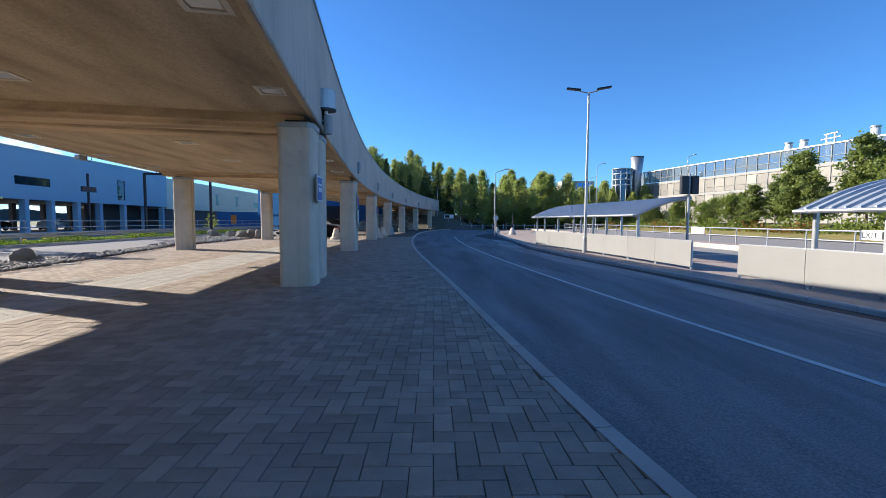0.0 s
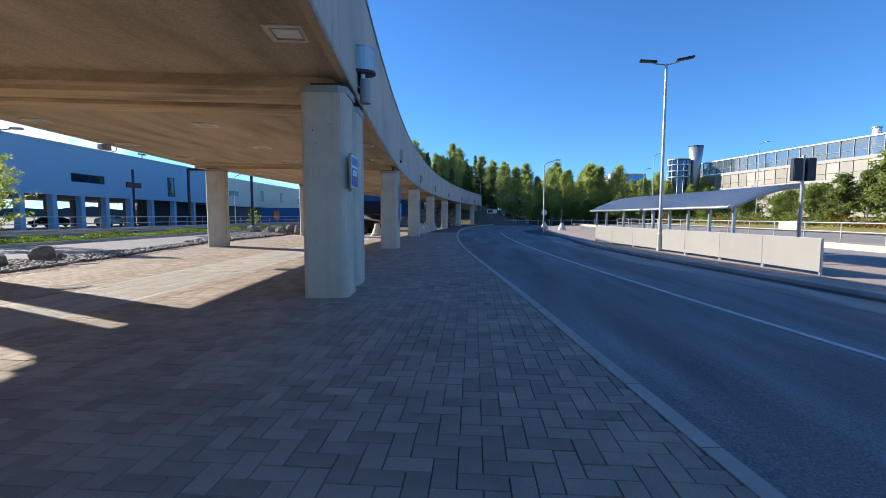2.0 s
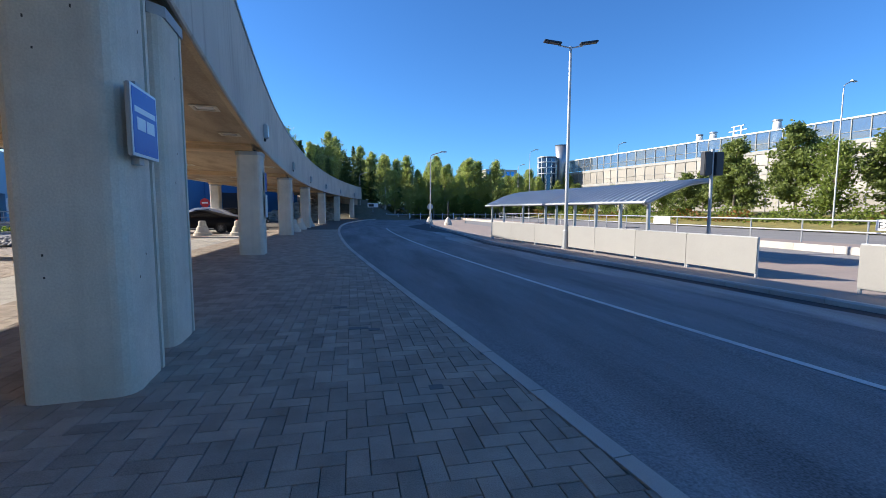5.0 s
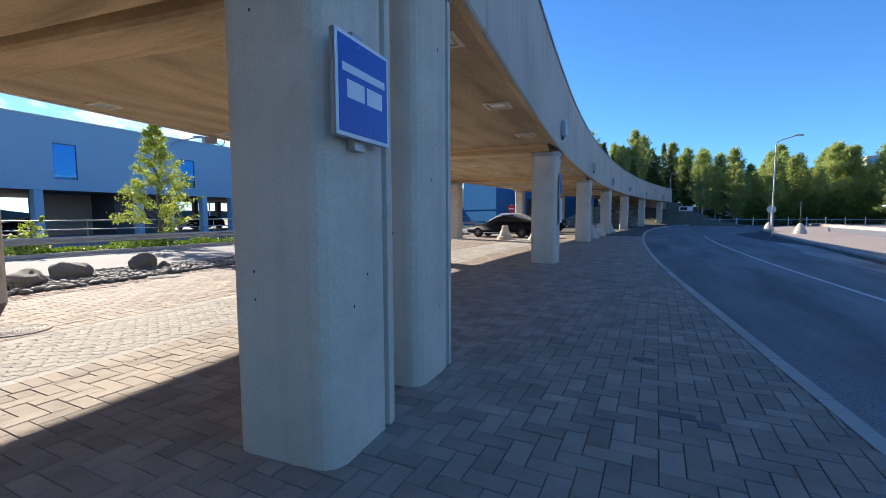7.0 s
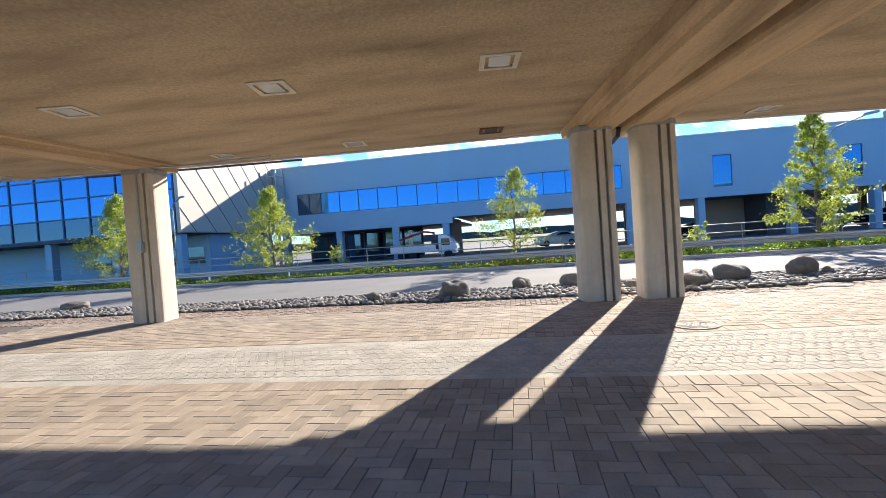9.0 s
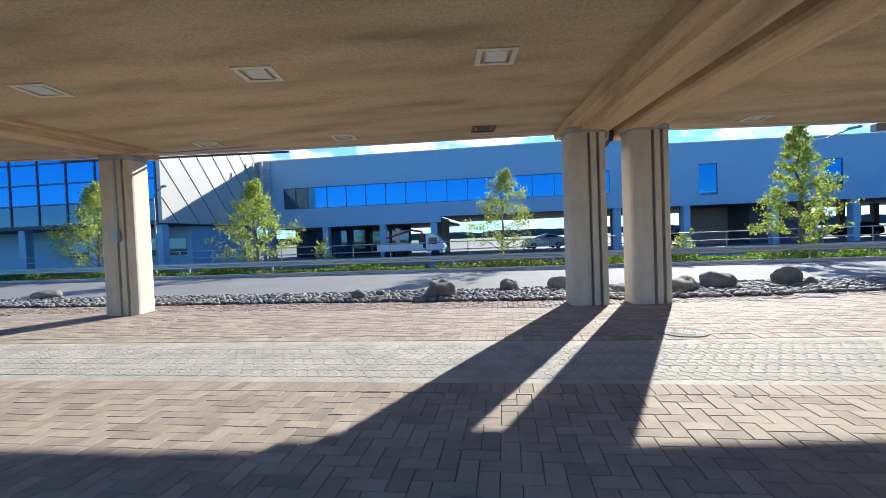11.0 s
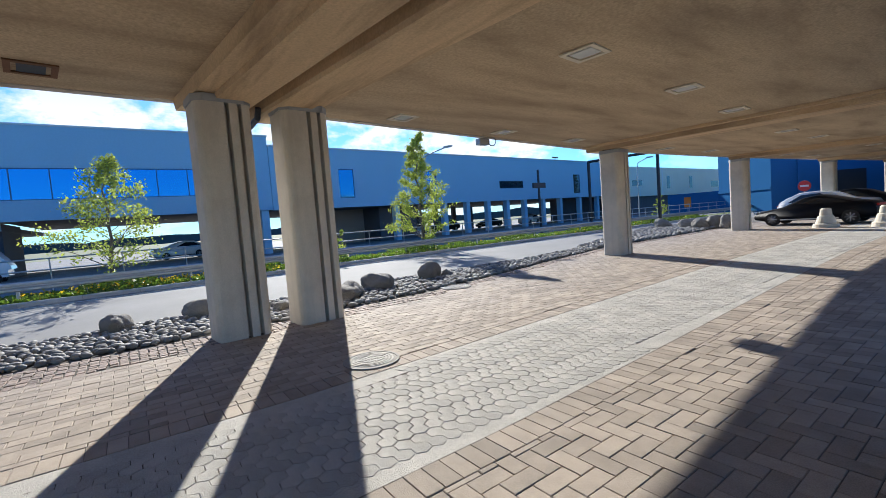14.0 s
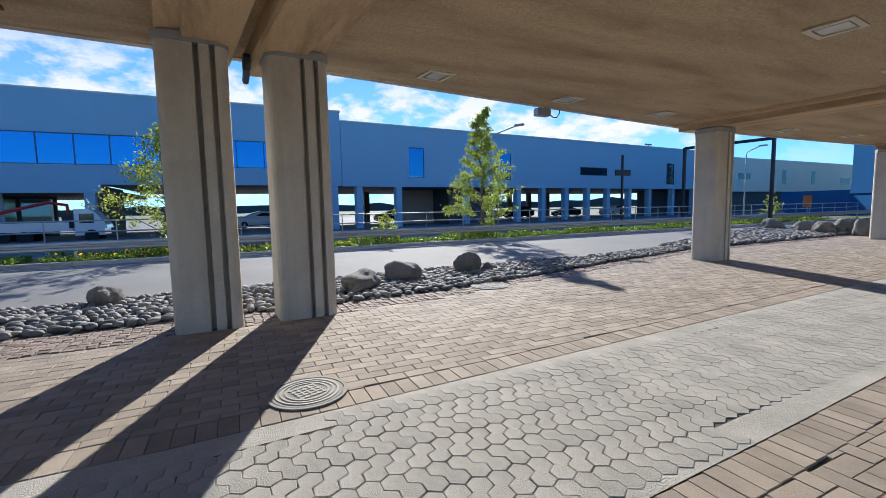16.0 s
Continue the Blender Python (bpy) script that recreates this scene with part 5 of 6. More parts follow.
# cars parked in the open ground floor of the terminal
for i, (x, y, paint, suv) in enumerate(((-49, 26.5, M_BLACK, True), (-50, 38.5, M_CARWHITE, False), (-52, 45, M_BLACK, True), (-50.5, 52, M_BLACK, False), (-48, 12.5, M_CARWHITE, True), (-50, 60, M_CARWHITE, True))):
    car("parked_car", "dark car parked in the shade under the terminal" if paint == M_BLACK else "white car parked in the shade under the terminal", x, y, 92 + i * 3, paint, 4.4, 1.8, 1.55 if suv else 1.42, suv)
    bpy.context.view_layer.update()


# ---- plants ----
def leaf_cloud(points, size, seed, flat=0.0, aspect=0.6):
    """Small leaf quads at the points, turned at random."""
    r = np.random.RandomState(seed)
    p = np.asarray(points, float)
    n = len(p)
    a = r.normal(size=(n, 3))
    a[:, 2] *= 1 - flat
    a /= np.linalg.norm(a, axis=1)[:, None] + 1e-9
    b = np.cross(a, r.normal(size=(n, 3)))
    b /= np.linalg.norm(b, axis=1)[:, None] + 1e-9
    s = size * r.uniform(0.6, 1.4, (n, 1))
    u, v = a * s, b * s * aspect
    q = np.stack([p - u, p - 0.1 * u + v, p + u, p - 0.1 * u - v], 1).reshape(-1, 3)
    return [tuple(x) for x in q], [(4 * i, 4 * i + 1, 4 * i + 2, 4 * i + 3) for i in range(n)]


def young_tree(x, y, h, crown_r, leaves, seed, label, base=0.0, bare=0.15, leaf=0.055, name="young_tree", mat=None, bark=None, z=0.0):
    """A slim tree with a tapered trunk, rising limbs and separate leaves."""
    r = random.Random(seed)
    t = thing(name, label, "tree", pose(x, y, z), "trees")
    trunk = [(0.04 * r.uniform(-1, 1) * k, 0.04 * r.uniform(-1, 1) * k, h * k / 8) for k in range(9)]
    bm = tube(trunk, 0.018 * h ** 0.9, 8, taper=0.008)
    tips = []
    limbs = int(16 + h * 6)
    for i in range(limbs):
        f = bare + (0.97 - bare) * (i + r.random()) / limbs
        a = i * 2.4 + r.uniform(-0.4, 0.4)
        g = min(1.0, (f - bare) / 0.15 + 0.55) * (1.03 - f) * 1.35
        ln = crown_r * g * r.uniform(0.7, 1.15)
        k = int(f * 8)
        p0 = Vector(trunk[k]).lerp(Vector(trunk[min(8, k + 1)]), f * 8 - k)
        rise = r.uniform(0.35, 0.8)
        p1 = p0 + Vector((math.cos(a) * ln * 0.5, math.sin(a) * ln * 0.5, ln * 0.5 * rise))
        p2 = p0 + Vector((math.cos(a) * ln, math.sin(a) * ln, ln * rise * 0.85))
        tube([p0, p1, p2], max(0.004, 0.010 * h ** 0.5 * (1.1 - f)), 5, bm=bm, taper=0.003)
        for w in range(3):
            s = p0.lerp(p2, r.uniform(0.35, 1.0))
            d = Vector((r.uniform(-1, 1), r.uniform(-1, 1), r.uniform(-0.6, 0.5))) * ln * 0.35
            tips.append((s, s + d))
        tips.append((p1, p2))
    part("trunk", bm, bark or M_BARK, t)
    pts = []
    for i in range(leaves):
        a, c = tips[r.randrange(len(tips))]
        f = r.uniform(0.05, 1.15)
        q = a.lerp(c, f)
        pts.append((q.x + r.gauss(0, 0.06) * crown_r * 0.8, q.y + r.gauss(0, 0.06) * crown_r * 0.8, q.z + r.gauss(0, 0.055) * crown_r))
    v, f = leaf_cloud(pts, leaf, seed)
    pydata("crown", v, f, mat or M_LEAF, t)
    return t


TX = -22.3
young_tree(TX, 21.6, 6.3, 1.5, 12500, 11, "young full birch tree with bright leaves on the verge", leaf=0.05, bare=0.08)
young_tree(TX, 8.3, 4.8, 1.9, 5000, 12, "young sparse birch with airy bright leaves on the verge", leaf=0.05, bare=0.12)
young_tree(TX, -4.7, 5.0, 2.0, 9500, 13, "young birch with bright leaves on the verge", leaf=0.05, bare=0.06)
young_tree(TX - 0.2, -14.6, 5.4, 2.2, 11500, 14, "young leafy birch before the glass hall", leaf=0.05, bare=0.06)
young_tree(TX, 46.5, 2.3, 0.7, 900, 15, "small sapling on the verge", leaf=0.055, bare=0.05)
young_tree(TX - 0.6, -1.3, 1.8, 0.6, 700, 16, "small sapling on the verge", leaf=0.055, bare=0.05)
young_tree(TX + 0.3, 16.6, 1.5, 0.6, 500, 17, "small shrub on the verge", leaf=0.055, bare=0.05)

# low planting with yellow blooms under the guard rail
rs = np.random.RandomState(3)
n = 34000
px = rs.uniform(-22.6, -20.8, n)
py = rs.uniform(-26, 52, n)
hh = 0.16 + 0.16 * (np.sin(py * 1.3) * np.sin(py * 0.37 + 1) > 0.1)
pts = np.stack([px, py, 0.06 + rs.uniform(0, 1, n) * hh], 1)
keep = np.sin(py * 0.9) + np.sin(py * 2.3) > -1.7
v, f = leaf_cloud(pts[keep], 0.06, 4)
tagged(pydata("verge_planting", v, f, M_HEDGE), "low green ground cover under the guard rail", "plants", kind="stuff")
n = 800
py = np.concatenate([rs.uniform(-24, 50, 400), rs.uniform(6, 15, 400)])
pts = np.stack([rs.uniform(-21.9, -20.85, n), py, rs.uniform(0.1, 0.34, n)], 1)
v, f = leaf_cloud(pts, 0.05, 6)
tagged(pydata("yellow_flowers", v, f, M_YELLOW), "yellow flowering plants among the verge planting", "flowers", kind="stuff")


def far_tree_mesh(kind, h, seed):
    """Trunk and crown meshes for a tree seen far off."""
    r = np.random.RandomState(seed)
    rr = random.Random(seed)
    bm = tube([(0, 0, 0), (0.1, 0, h * 0.5), (0.05, 0.05, h * 0.97)], 0.012 * h + 0.03, 7, taper=0.02)
    pts = []
    if kind == "spruce":
        for i in range(int(h * 5)):
            f = 0.08 + 0.92 * i / (h * 5)
            ln = (1 - f) ** 0.8 * h * 0.2 * rr.uniform(0.75, 1.2) + 0.12
            a = i * 2.4
            for k in range(int(8 + ln * 14)):
                s = rr.uniform(0.1, 1.0)
                pts.append((math.cos(a) * ln * s + rr.gauss(0, 0.12), math.sin(a) * ln * s + rr.gauss(0, 0.12), h * f - s * ln * 0.35 + rr.gauss(0, 0.1)))
        size = 0.26
    elif kind == "pine":
        for i in range(int(10 + h * 7)):
            f = 0.12 + 0.86 * rr.random() ** 0.85
            ln = h * 0.42 * (1.05 - f) ** 0.6 * rr.uniform(0.45, 1.1)
            a = rr.uniform(0, math.tau)
            c = Vector((math.cos(a) * ln, math.sin(a) * ln, h * f + ln * 0.25))
            tube([(0, 0, h * f * 0.95), c * 0.95], 0.03, 4, bm=bm, taper=0.01)
            for k in range(190):
                s = rr.uniform(0.2, 1.1)
                pts.append((c.x * s + rr.gauss(0, 0.19), c.y * s + rr.gauss(0, 0.19), c.z + (s - 1) * ln * 0.3 + rr.gauss(0, 0.15)))
        size = 0.125
    else:
        for i in range(int(14 + h * 5) if kind != "birch" else 130):
            f = 0.1 + 0.88 * rr.random() ** 0.9
            w = max(0.12, math.sin(min(1, max(0, f - 0.05) / 0.95) * math.pi)) ** 0.7 if kind != "birch" else min(1, 0.55 + f) * (1.04 - f) ** 0.75
            ln = h * (0.27 if kind == "birch" else 0.42) * w * rr.uniform(0.3, 1.2)
            a = rr.uniform(0, math.tau)
            c = Vector((math.cos(a) * ln, math.sin(a) * ln, h * f + ln * (0.75 if kind == "birch" else 0.3)))
            tube([(0, 0, h * f * 0.9), c], 0.035, 4, bm=bm, taper=0.01)
            sp = h * (0.017 if kind == "birch" else 0.05)
            for k in range(120):
                s = rr.uniform(0.15, 1.1)
                droop = (1 - s) * ln * 0.7 + rr.random() * h * 0.025 if kind == "birch" else 0
                pts.append((c.x * s + rr.gauss(0, sp), c.y * s + rr.gauss(0, sp), c.z + rr.gauss(0, sp * 1.1) - droop))
        size = 0.13 if kind == "birch" else 0.12
    me_t = bpy.data.meshes.new("trunk")
    bm.to_mesh(me_t)
    bm.free()
    v, f = leaf_cloud(pts, size, seed + 9)
    me_c = bpy.data.meshes.new("crown")
    me_c.from_pydata(v, [], f)
    return me_t, me_c


KINDS = {"spruce": (M_BARK, M_NEEDLE, "dark spruce tree at the wood's edge"), "birch": (M_BIRCH, M_LEAF_BIRCH, "tall slender birch tree at the wood's edge"),
         "pine": (M_BARK, M_PINE, "bushy green pine on the verge"), "broad": (M_BARK, M_LEAF_DARK, "round leafy tree on the verge")}
LIB = {}
for kind, h in (("spruce", 13), ("birch", 15), ("pine", 7), ("broad", 6)):
    for s in range(3):
        LIB[kind, s] = (far_tree_mesh(kind, h, 40 + s), h)
        (mt, mc), _ = LIB[kind, s]
        mt.materials.append(KINDS[kind][0])
        mc.materials.append(KINDS[kind][1])


def plant(kind, x, y, z, h, seed):
    (mt, mc), h0 = LIB[kind, seed % 3]
    e = thing(kind + "_tree", KINDS[kind][2], "tree", pose(x, y, z, 0, 0, seed * 67 % 360) @ Matrix.Diagonal((h / h0, h / h0, h / h0 * (0.95 + 0.1 * (seed % 4) / 3), 1)), kind + " trees")
    for nm, me in (("trunk", mt), ("crown", mc)):
        o = new(nm, me)
        o.parent = e


def bank_z(x, y):
    """The wooded bank at the far end: high where the ramp lands, low towards the road."""
    w = min(1, max(0, (y - 78) / 10))
    side = 1 / (1 + math.exp((x - 5.0) * 0.45)) / (1 + math.exp((-13.0 - x) * 0.7))
    rise = min(1, max(0, (y - 92) / 18))
    return -0.25 + (4.6 * side * w) + 1.6 * rise * (1 - 0.5 * side)


vs, fs = [], []
nx, ny = 60, 30
for j in range(ny + 1):
    for i in range(nx + 1):
        x, y = -60 + 150 * i / nx, 76 + 70 * j / ny
        vs.append((x, y, bank_z(x, y) + 0.15 * noise.noise(Vector((x * 0.3, y * 0.3, 0))) * min(1, max(0, (y - 90) / 6)) - (0.3 if 10 < x < 40 and y < 92 else 0)))
for j in range(ny):
    for i in range(nx):
        a = j * (nx + 1) + i
        fs.append((a, a + 1, a + nx + 2, a + nx + 1))
tagged(pydata("ground_bank_far", vs, fs, M_SLOPE, smooth=True), "dry brown bank where the ramp lands, under trees", "ground", kind="structure")
ab = tagged(mesh_object("wall_abutment", box(inner_x(84) + 0.3, outer_x(84) - 0.3, 84.5, 86.4, -0.4, 3.7), M_PARAPET), "concrete abutment under the ramp's end", "wall", kind="structure")

rf = random.Random(21)
for i in range(126):
    x = -14 + 78 * (i + rf.random()) / 126
    row = i % 4
    y = 92.5 + row * 6 + rf.uniform(-2, 2)
    kind = "spruce" if (x < 4 and rf.random() < 0.7) or rf.random() < 0.12 else "birch"
    h = rf.choice((rf.uniform(6.5, 10.5), rf.uniform(9, 12.5), rf.uniform(10.5, 13))) if kind == "birch" else rf.uniform(8, 11.5)
    if x > 30:
        h *= 0.8
    plant(kind, x, y, bank_z(x, y) - 0.2, h, i)
for i, (x, y, h, kind) in enumerate(((-17, 93, 16, "birch"), (-14.5, 95, 15.5, "birch"), (-12, 93, 17, "birch"), (-15.5, 99, 15, "spruce"), (-7, 84, 10.5, "spruce"), (-4, 88, 10, "spruce"),
                                      (-1.5, 90, 9.5, "spruce"), (-10.5, 97, 15, "birch"), (-20, 93, 10.5, "spruce"), (-24, 94, 11, "birch"), (-28, 92, 11, "spruce"), (-35, 98, 11, "birch"), (-17, 90, 12, "birch"), (1.5, 92, 9, "spruce"), (4, 93, 9, "spruce"))):
    plant(kind, x, y, 0.5, h, i + 70)
# undergrowth shrubs before the wood
for i in range(40):
    x = 12 + 40 * (i + rf.random()) / 40
    plant("broad", x, 88.5 + rf.uniform(0, 4), -0.2, rf.uniform(2.2, 4.4), i)
# pines and shrubs on the verge before the garage
for i, (x, y, h, kind) in enumerate(((36.5, 42.5, 7.6, "pine"), (38.5, 38, 8.2, "pine"), (39, 45.5, 7.2, "pine"), (35.5, 47.5, 5.0, "pine"), (36.5, 33.5, 6.2, "broad"), (37.5, 28.5, 6.6, "broad"), (38, 23.5, 6.4, "broad"), (39, 31, 7, "pine"),
                                      (40, 50, 5.6, "pine"), (37, 53, 4.0, "broad"), (41, 57, 4.4, "pine"), (38, 60, 3.6, "broad"), (42, 64, 4.2, "broad"), (39, 68, 4.2, "pine"), (43, 73, 4.6, "broad"), (38, 76, 5.6, "pine"), (41, 82, 5.5, "pine"),
                                      (35.5, 56, 3.0, "broad"), (36, 64, 3.0, "broad"), (35, 71, 3.2, "broad"), (33, 78, 4.4, "pine"), (29, 80, 4.4, "broad"), (26, 82, 4.2, "pine"), (38, 18, 6, "broad"), (39, 12, 6, "pine"), (40, 5, 6, "broad"))):
    plant(kind, x, y, 0.6, h, i + 5)
# reddish and yellow low hedge
for k, (mat, nm, lab, n, hgt) in enumerate(((M_RUST, "autumn_shrubs", "low rust brown shrubs along the verge", 3500, 1.3), (M_LEAF_DARK, "verge_shrubs", "low dark green shrubs along the verge", 11000, 1.5))):
    py = rs.uniform(20, 84, n)
    bump = 0.5 + 0.5 * np.sin(py * (0.7 + k * 0.35) + k * 2)
    pts = np.stack([rs.normal(34.4 + 0.7 * k, 0.6, n), py, 0.4 + rs.uniform(0, 1, n) * hgt * (0.35 + 0.65 * bump)], 1)
    if k == 0:
        pts = pts[np.sin(py * 0.33) > 0.1]
    v, f = leaf_cloud(pts, 0.13, 8 + k)
    tagged(pydata(nm, v, f, mat), lab, "shrubs", kind="stuff")

# distant treeline round the airfield
vs, fs = [], []
k = 160
for i in range(k + 1):
    a = radians(-20 + 220 * i / k)
    x, y = -620 * math.sin(a) - 30, 620 * math.cos(a)
    h = 9 + 4 * noise.noise(Vector((i * 0.37, 0, 0))) + 3 * noise.noise(Vector((i * 1.9, 4, 0)))
    vs += [(x, y, -1), (x, y, h)]
for i in range(k):
    fs.append((2 * i, 2 * i + 2, 2 * i + 3, 2 * i + 1))
M_FARWOOD = material("far_wood", (0.045, 0.065, 0.075), 0.95, vary=0.3, scale=0.1, fine=1, bump=0)
tagged(pydata("backdrop_treeline", vs, fs, M_FARWOOD), "distant dark treeline across the airfield", "treeline", kind="structure")

# ---- parking garage ----
gar = thing("parking_garage", "long curved parking garage with screened storeys, pale slabs", "building")
GP = [(46, 99), (47.6, 90), (49.4, 81), (51.6, 71), (53.6, 62), (55.4, 54), (56.8, 45), (57.6, 36), (58, 27), (58, 18), (57.6, 8)]


def garage_at(s):
    i = min(int(s), len(GP) - 2)
    f = s - i
    return Vector((GP[i][0] + (GP[i + 1][0] - GP[i][0]) * f, GP[i][1] + (GP[i + 1][1] - GP[i][1]) * f, 0))


FL = [1.2, 4.0, 6.8, 9.6]
N = len(GP) - 1
for z in FL[1:] + [12.2]:
    rings = []
    for i in range(N * 2 + 1):
        p = garage_at(i / 2)
        t = 0.45 if z < 12 else 0.18
        rings.append([(p.x - 0.15, p.y, z - t), (p.x - 0.15, p.y, z), (p.x + 8, p.y + 2, z), (p.x + 8, p.y + 2, z - t)] if z < 12 else [(p.x - 0.2, p.y, z - t), (p.x - 0.2, p.y, z), (p.x + 0.3, p.y, z), (p.x + 0.3, p.y, z - t)])
    loft("floor_slab" if z < 12 else "top_rail", rings, M_SLAB if z < 12 else M_WHITE, gar)
loft("back_wall", [[(garage_at(i / 2).x + 7, garage_at(i / 2).y + 2, 0), (garage_at(i / 2).x + 7, garage_at(i / 2).y + 2, 10), (garage_at(i / 2).x + 7.3, garage_at(i / 2).y + 2, 10), (garage_at(i / 2).x + 7.3, garage_at(i / 2).y + 2, 0)] for i in range(N * 2 + 1)], M_UNDER, gar)
per = 5
for lev, (z0, z1) in enumerate(((1.3, 3.55), (4.0, 6.35), (6.8, 9.15), (9.65, 12.0))):
    for i in range(N * per):
        a, c = garage_at(i / per), garage_at((i + 1) / per)
        d = (c - a)
        ln = d.length
        pn = new("screen_panel", None)
        bm = box(0.06, ln - 0.06, -0.03, 0.03, z0 + 0.05, z1, bm=None)
        o = part("screen_panel", bm, M_LOUVRE if lev < 3 else M_SCREEN, gar)
        bpy.data.objects.remove(pn)
        o.matrix_local = pose(a.x, a.y, 0, 0, 0, math.degrees(math.atan2(d.y, d.x)))
    bm = bmesh.new()
    for i in range(N * per):
        a, c = garage_at(i / per), garage_at((i + 1) / per)
        zm = z0 + (z1 - z0) * 0.36
        tube([(a.x - 0.08, a.y, zm), (c.x - 0.08, c.y, zm)], 0.04, 4, bm=bm)
    part("mid_rail", bm, M_SLAB, gar)
    for i in range(N * per + 1):
        a = garage_at(i / per)
        part("mullion", box(a.x - 0.12, a.x + 0.06, a.y - 0.05, a.y + 0.05, z0, z1 + 0.1), M_SLAB, gar)
for y, r, h in ((75.5, 0.55, 14.7), (72.4, 0.55, 14.6), (60.7, 0.55, 14.4)):
    v = thing("roof_vent", "white round roof vent on the garage", "roof vent", pose(62, y, 9.6), "roof vents")
    part("drum", lathe([(r, 0), (r, h - 9.6), (r * 0.8, h - 9.3)], 16), M_WHITE, v)
    part("cap", lathe([(r * 1.15, h - 9.3), (r * 1.15, h - 9.1)], 16), M_GALV, v)
MH = 5.6
ms = thing("roof_mast", "white steel pipe frame on the garage roof", "mast", pose(62, 67.5, 9.6))
for k in (-0.7, 0.7):
    part("post", tube([(0, k, 0), (0, k, MH)], 0.14, 8), M_WHITE, ms)
for z, w in ((MH - 0.7, 1.7), (MH, 1.2)):
    part("arm", tube([(0, -w, z), (0, w, z)], 0.1, 8), M_WHITE, ms)
part("drum", lathe([(0.6, 0), (0.6, MH - 1.6), (0.3, MH - 1.3)], 14), M_WHITE, ms)
# flared steel chimney and stair drum beside the garage
ch = thing("steel_chimney", "flared brushed steel chimney beside the garage", "chimney", pose(44.8, 95, 0))
part("shaft", lathe([(0.95, 0), (0.95, 11), (1.35, 15.4)], 24), M_GALV, ch, smooth=True)
part("rim", lathe([(1.38, 15.35), (1.38, 15.5), (1.3, 15.5)], 24), M_DARKMETAL, ch)
drum = thing("stair_drum", "round glazed stair tower with steel rings", "tower", pose(41.6, 95, 0))
part("core", lathe([(1.8, 0), (1.8, 12.6)], 24), M_GLASS_DARK, drum)
for z in (9.2, 10.4, 11.6, 12.7):
    part("ring", lathe([(2.1, z), (2.1, z + 0.18), (1.8, z + 0.18)], 24), M_GALV, drum)
bm = bmesh.new()
for i in range(12):
    a = i * math.tau / 12
    tube([(2.05 * math.cos(a), 2.05 * math.sin(a), 0), (2.05 * math.cos(a), 2.05 * math.sin(a), 12.8)], 0.06, 5, bm=bm)
part("ribs", bm, M_GALV, drum)
# roof seen over the trees
fr = thing("far_office", "pale blue office block top over the trees", "building", pose(44, 134, 0))
part("wall", box(-4, 6, 0, 6, 0, 13.8), M_CLAD_L, fr)
for i in range(6):
    part("window", box(-3.5 + i * 1.5, -2.4 + i * 1.5, -0.06, 0.02, 11.6, 13.2), M_GLASS, fr)

# ---- far road furniture ----
rb = thing("road_barrier", "low steel barrier rail across the far bend", "barrier")
part("rail", tube([(-2, 83.2, 0.62), (30, 83.2, 0.62)], 0.06, 6), M_GALV, rb)
for i in range(17):
    part("post", box(-2.05 + 2 * i, -1.95 + 2 * i, 83.15, 83.25, -0.4, 0.95), M_WHITE, rb)
sn = thing("small_sign", "small white direction sign on the grass bank", "sign", pose(3.6, 82.6, 0.6))
part("post", tube([(0, 0, -1.0), (0, 0, 1.6)], 0.05, 8), M_POLE, sn)
part("plate", box(-0.9, 0.9, -0.05, 0, 1.3, 2.0, 0.02), M_WHITE, sn)
part("panel", box(-0.75, 0.15, -0.06, -0.05, 1.42, 1.88), M_DARKMETAL, sn)
for x, y in ((10.4, 53.6), (9.2, 58.5)):
    cb = thing("sign_block", "grey concrete foot carrying a thin post", "bollard", pose(x, y, -0.2))
    part("foot", lathe([(0.45, 0), (0.42, 0.25), (0.2, 0.75), (0.1, 0.85)], 14), M_COLUMN, cb)
    part("post", tube([(0, 0, 0.8), (0, 0, 2.6)], 0.06, 8), M_DARKMETAL, cb)
rs2 = thing("round_sign", "round road sign seen from behind on a post", "road sign", pose(8.1, 52, -0.2))
part("pole", tube([(0, 0, 0), (0, 0, 2.4)], 0.04, 8), M_POLE, rs2)
d = lathe([(0.32, 0), (0.32, 0.02)], 20)
bmesh.ops.rotate(d, verts=d.verts, cent=(0, 0, 0), matrix=Matrix.Rotation(radians(90), 3, 'X'))
bmesh.ops.translate(d, verts=d.verts, vec=(0, -0.05, 2.0))
part("disc", d, M_GALV, rs2)
# drain grate in the road gutter
dg = tagged(mesh_object("drain_grate", box(6.9, 7.35, 19.8, 20.2, road_z(7.1, 20) - 0.03, road_z(7.1, 20) + 0.008), M_DARKMETAL), "dark square drain grate in the gutter", "drain", kind="")
# stone bank under the ramp's far end
rk = random.Random(8)
vs, fs = [], []
for i in range(640):
    v0, f0 = shapes[i % 6]
    s = rk.uniform(0.5, 1.0)
    y = 69 + 11.5 * (i + rk.random()) / 640
    x = rk.uniform(-12.5, -2.0)
    z = (y - 69) * 0.34
    base = len(vs)
    pp = v0 * np.array((s, s * 0.9, s * 0.7))
    vs += [(x + a, y + b, z - 0.1 + c) for a, b, c in pp]
    fs += [tuple(base + q for q in t) for t in f0]
tagged(pydata("stone_bank", vs, fs, M_RUBBLE), "sloping bank of rough light stones under the ramp", "stones", kind="stuff")

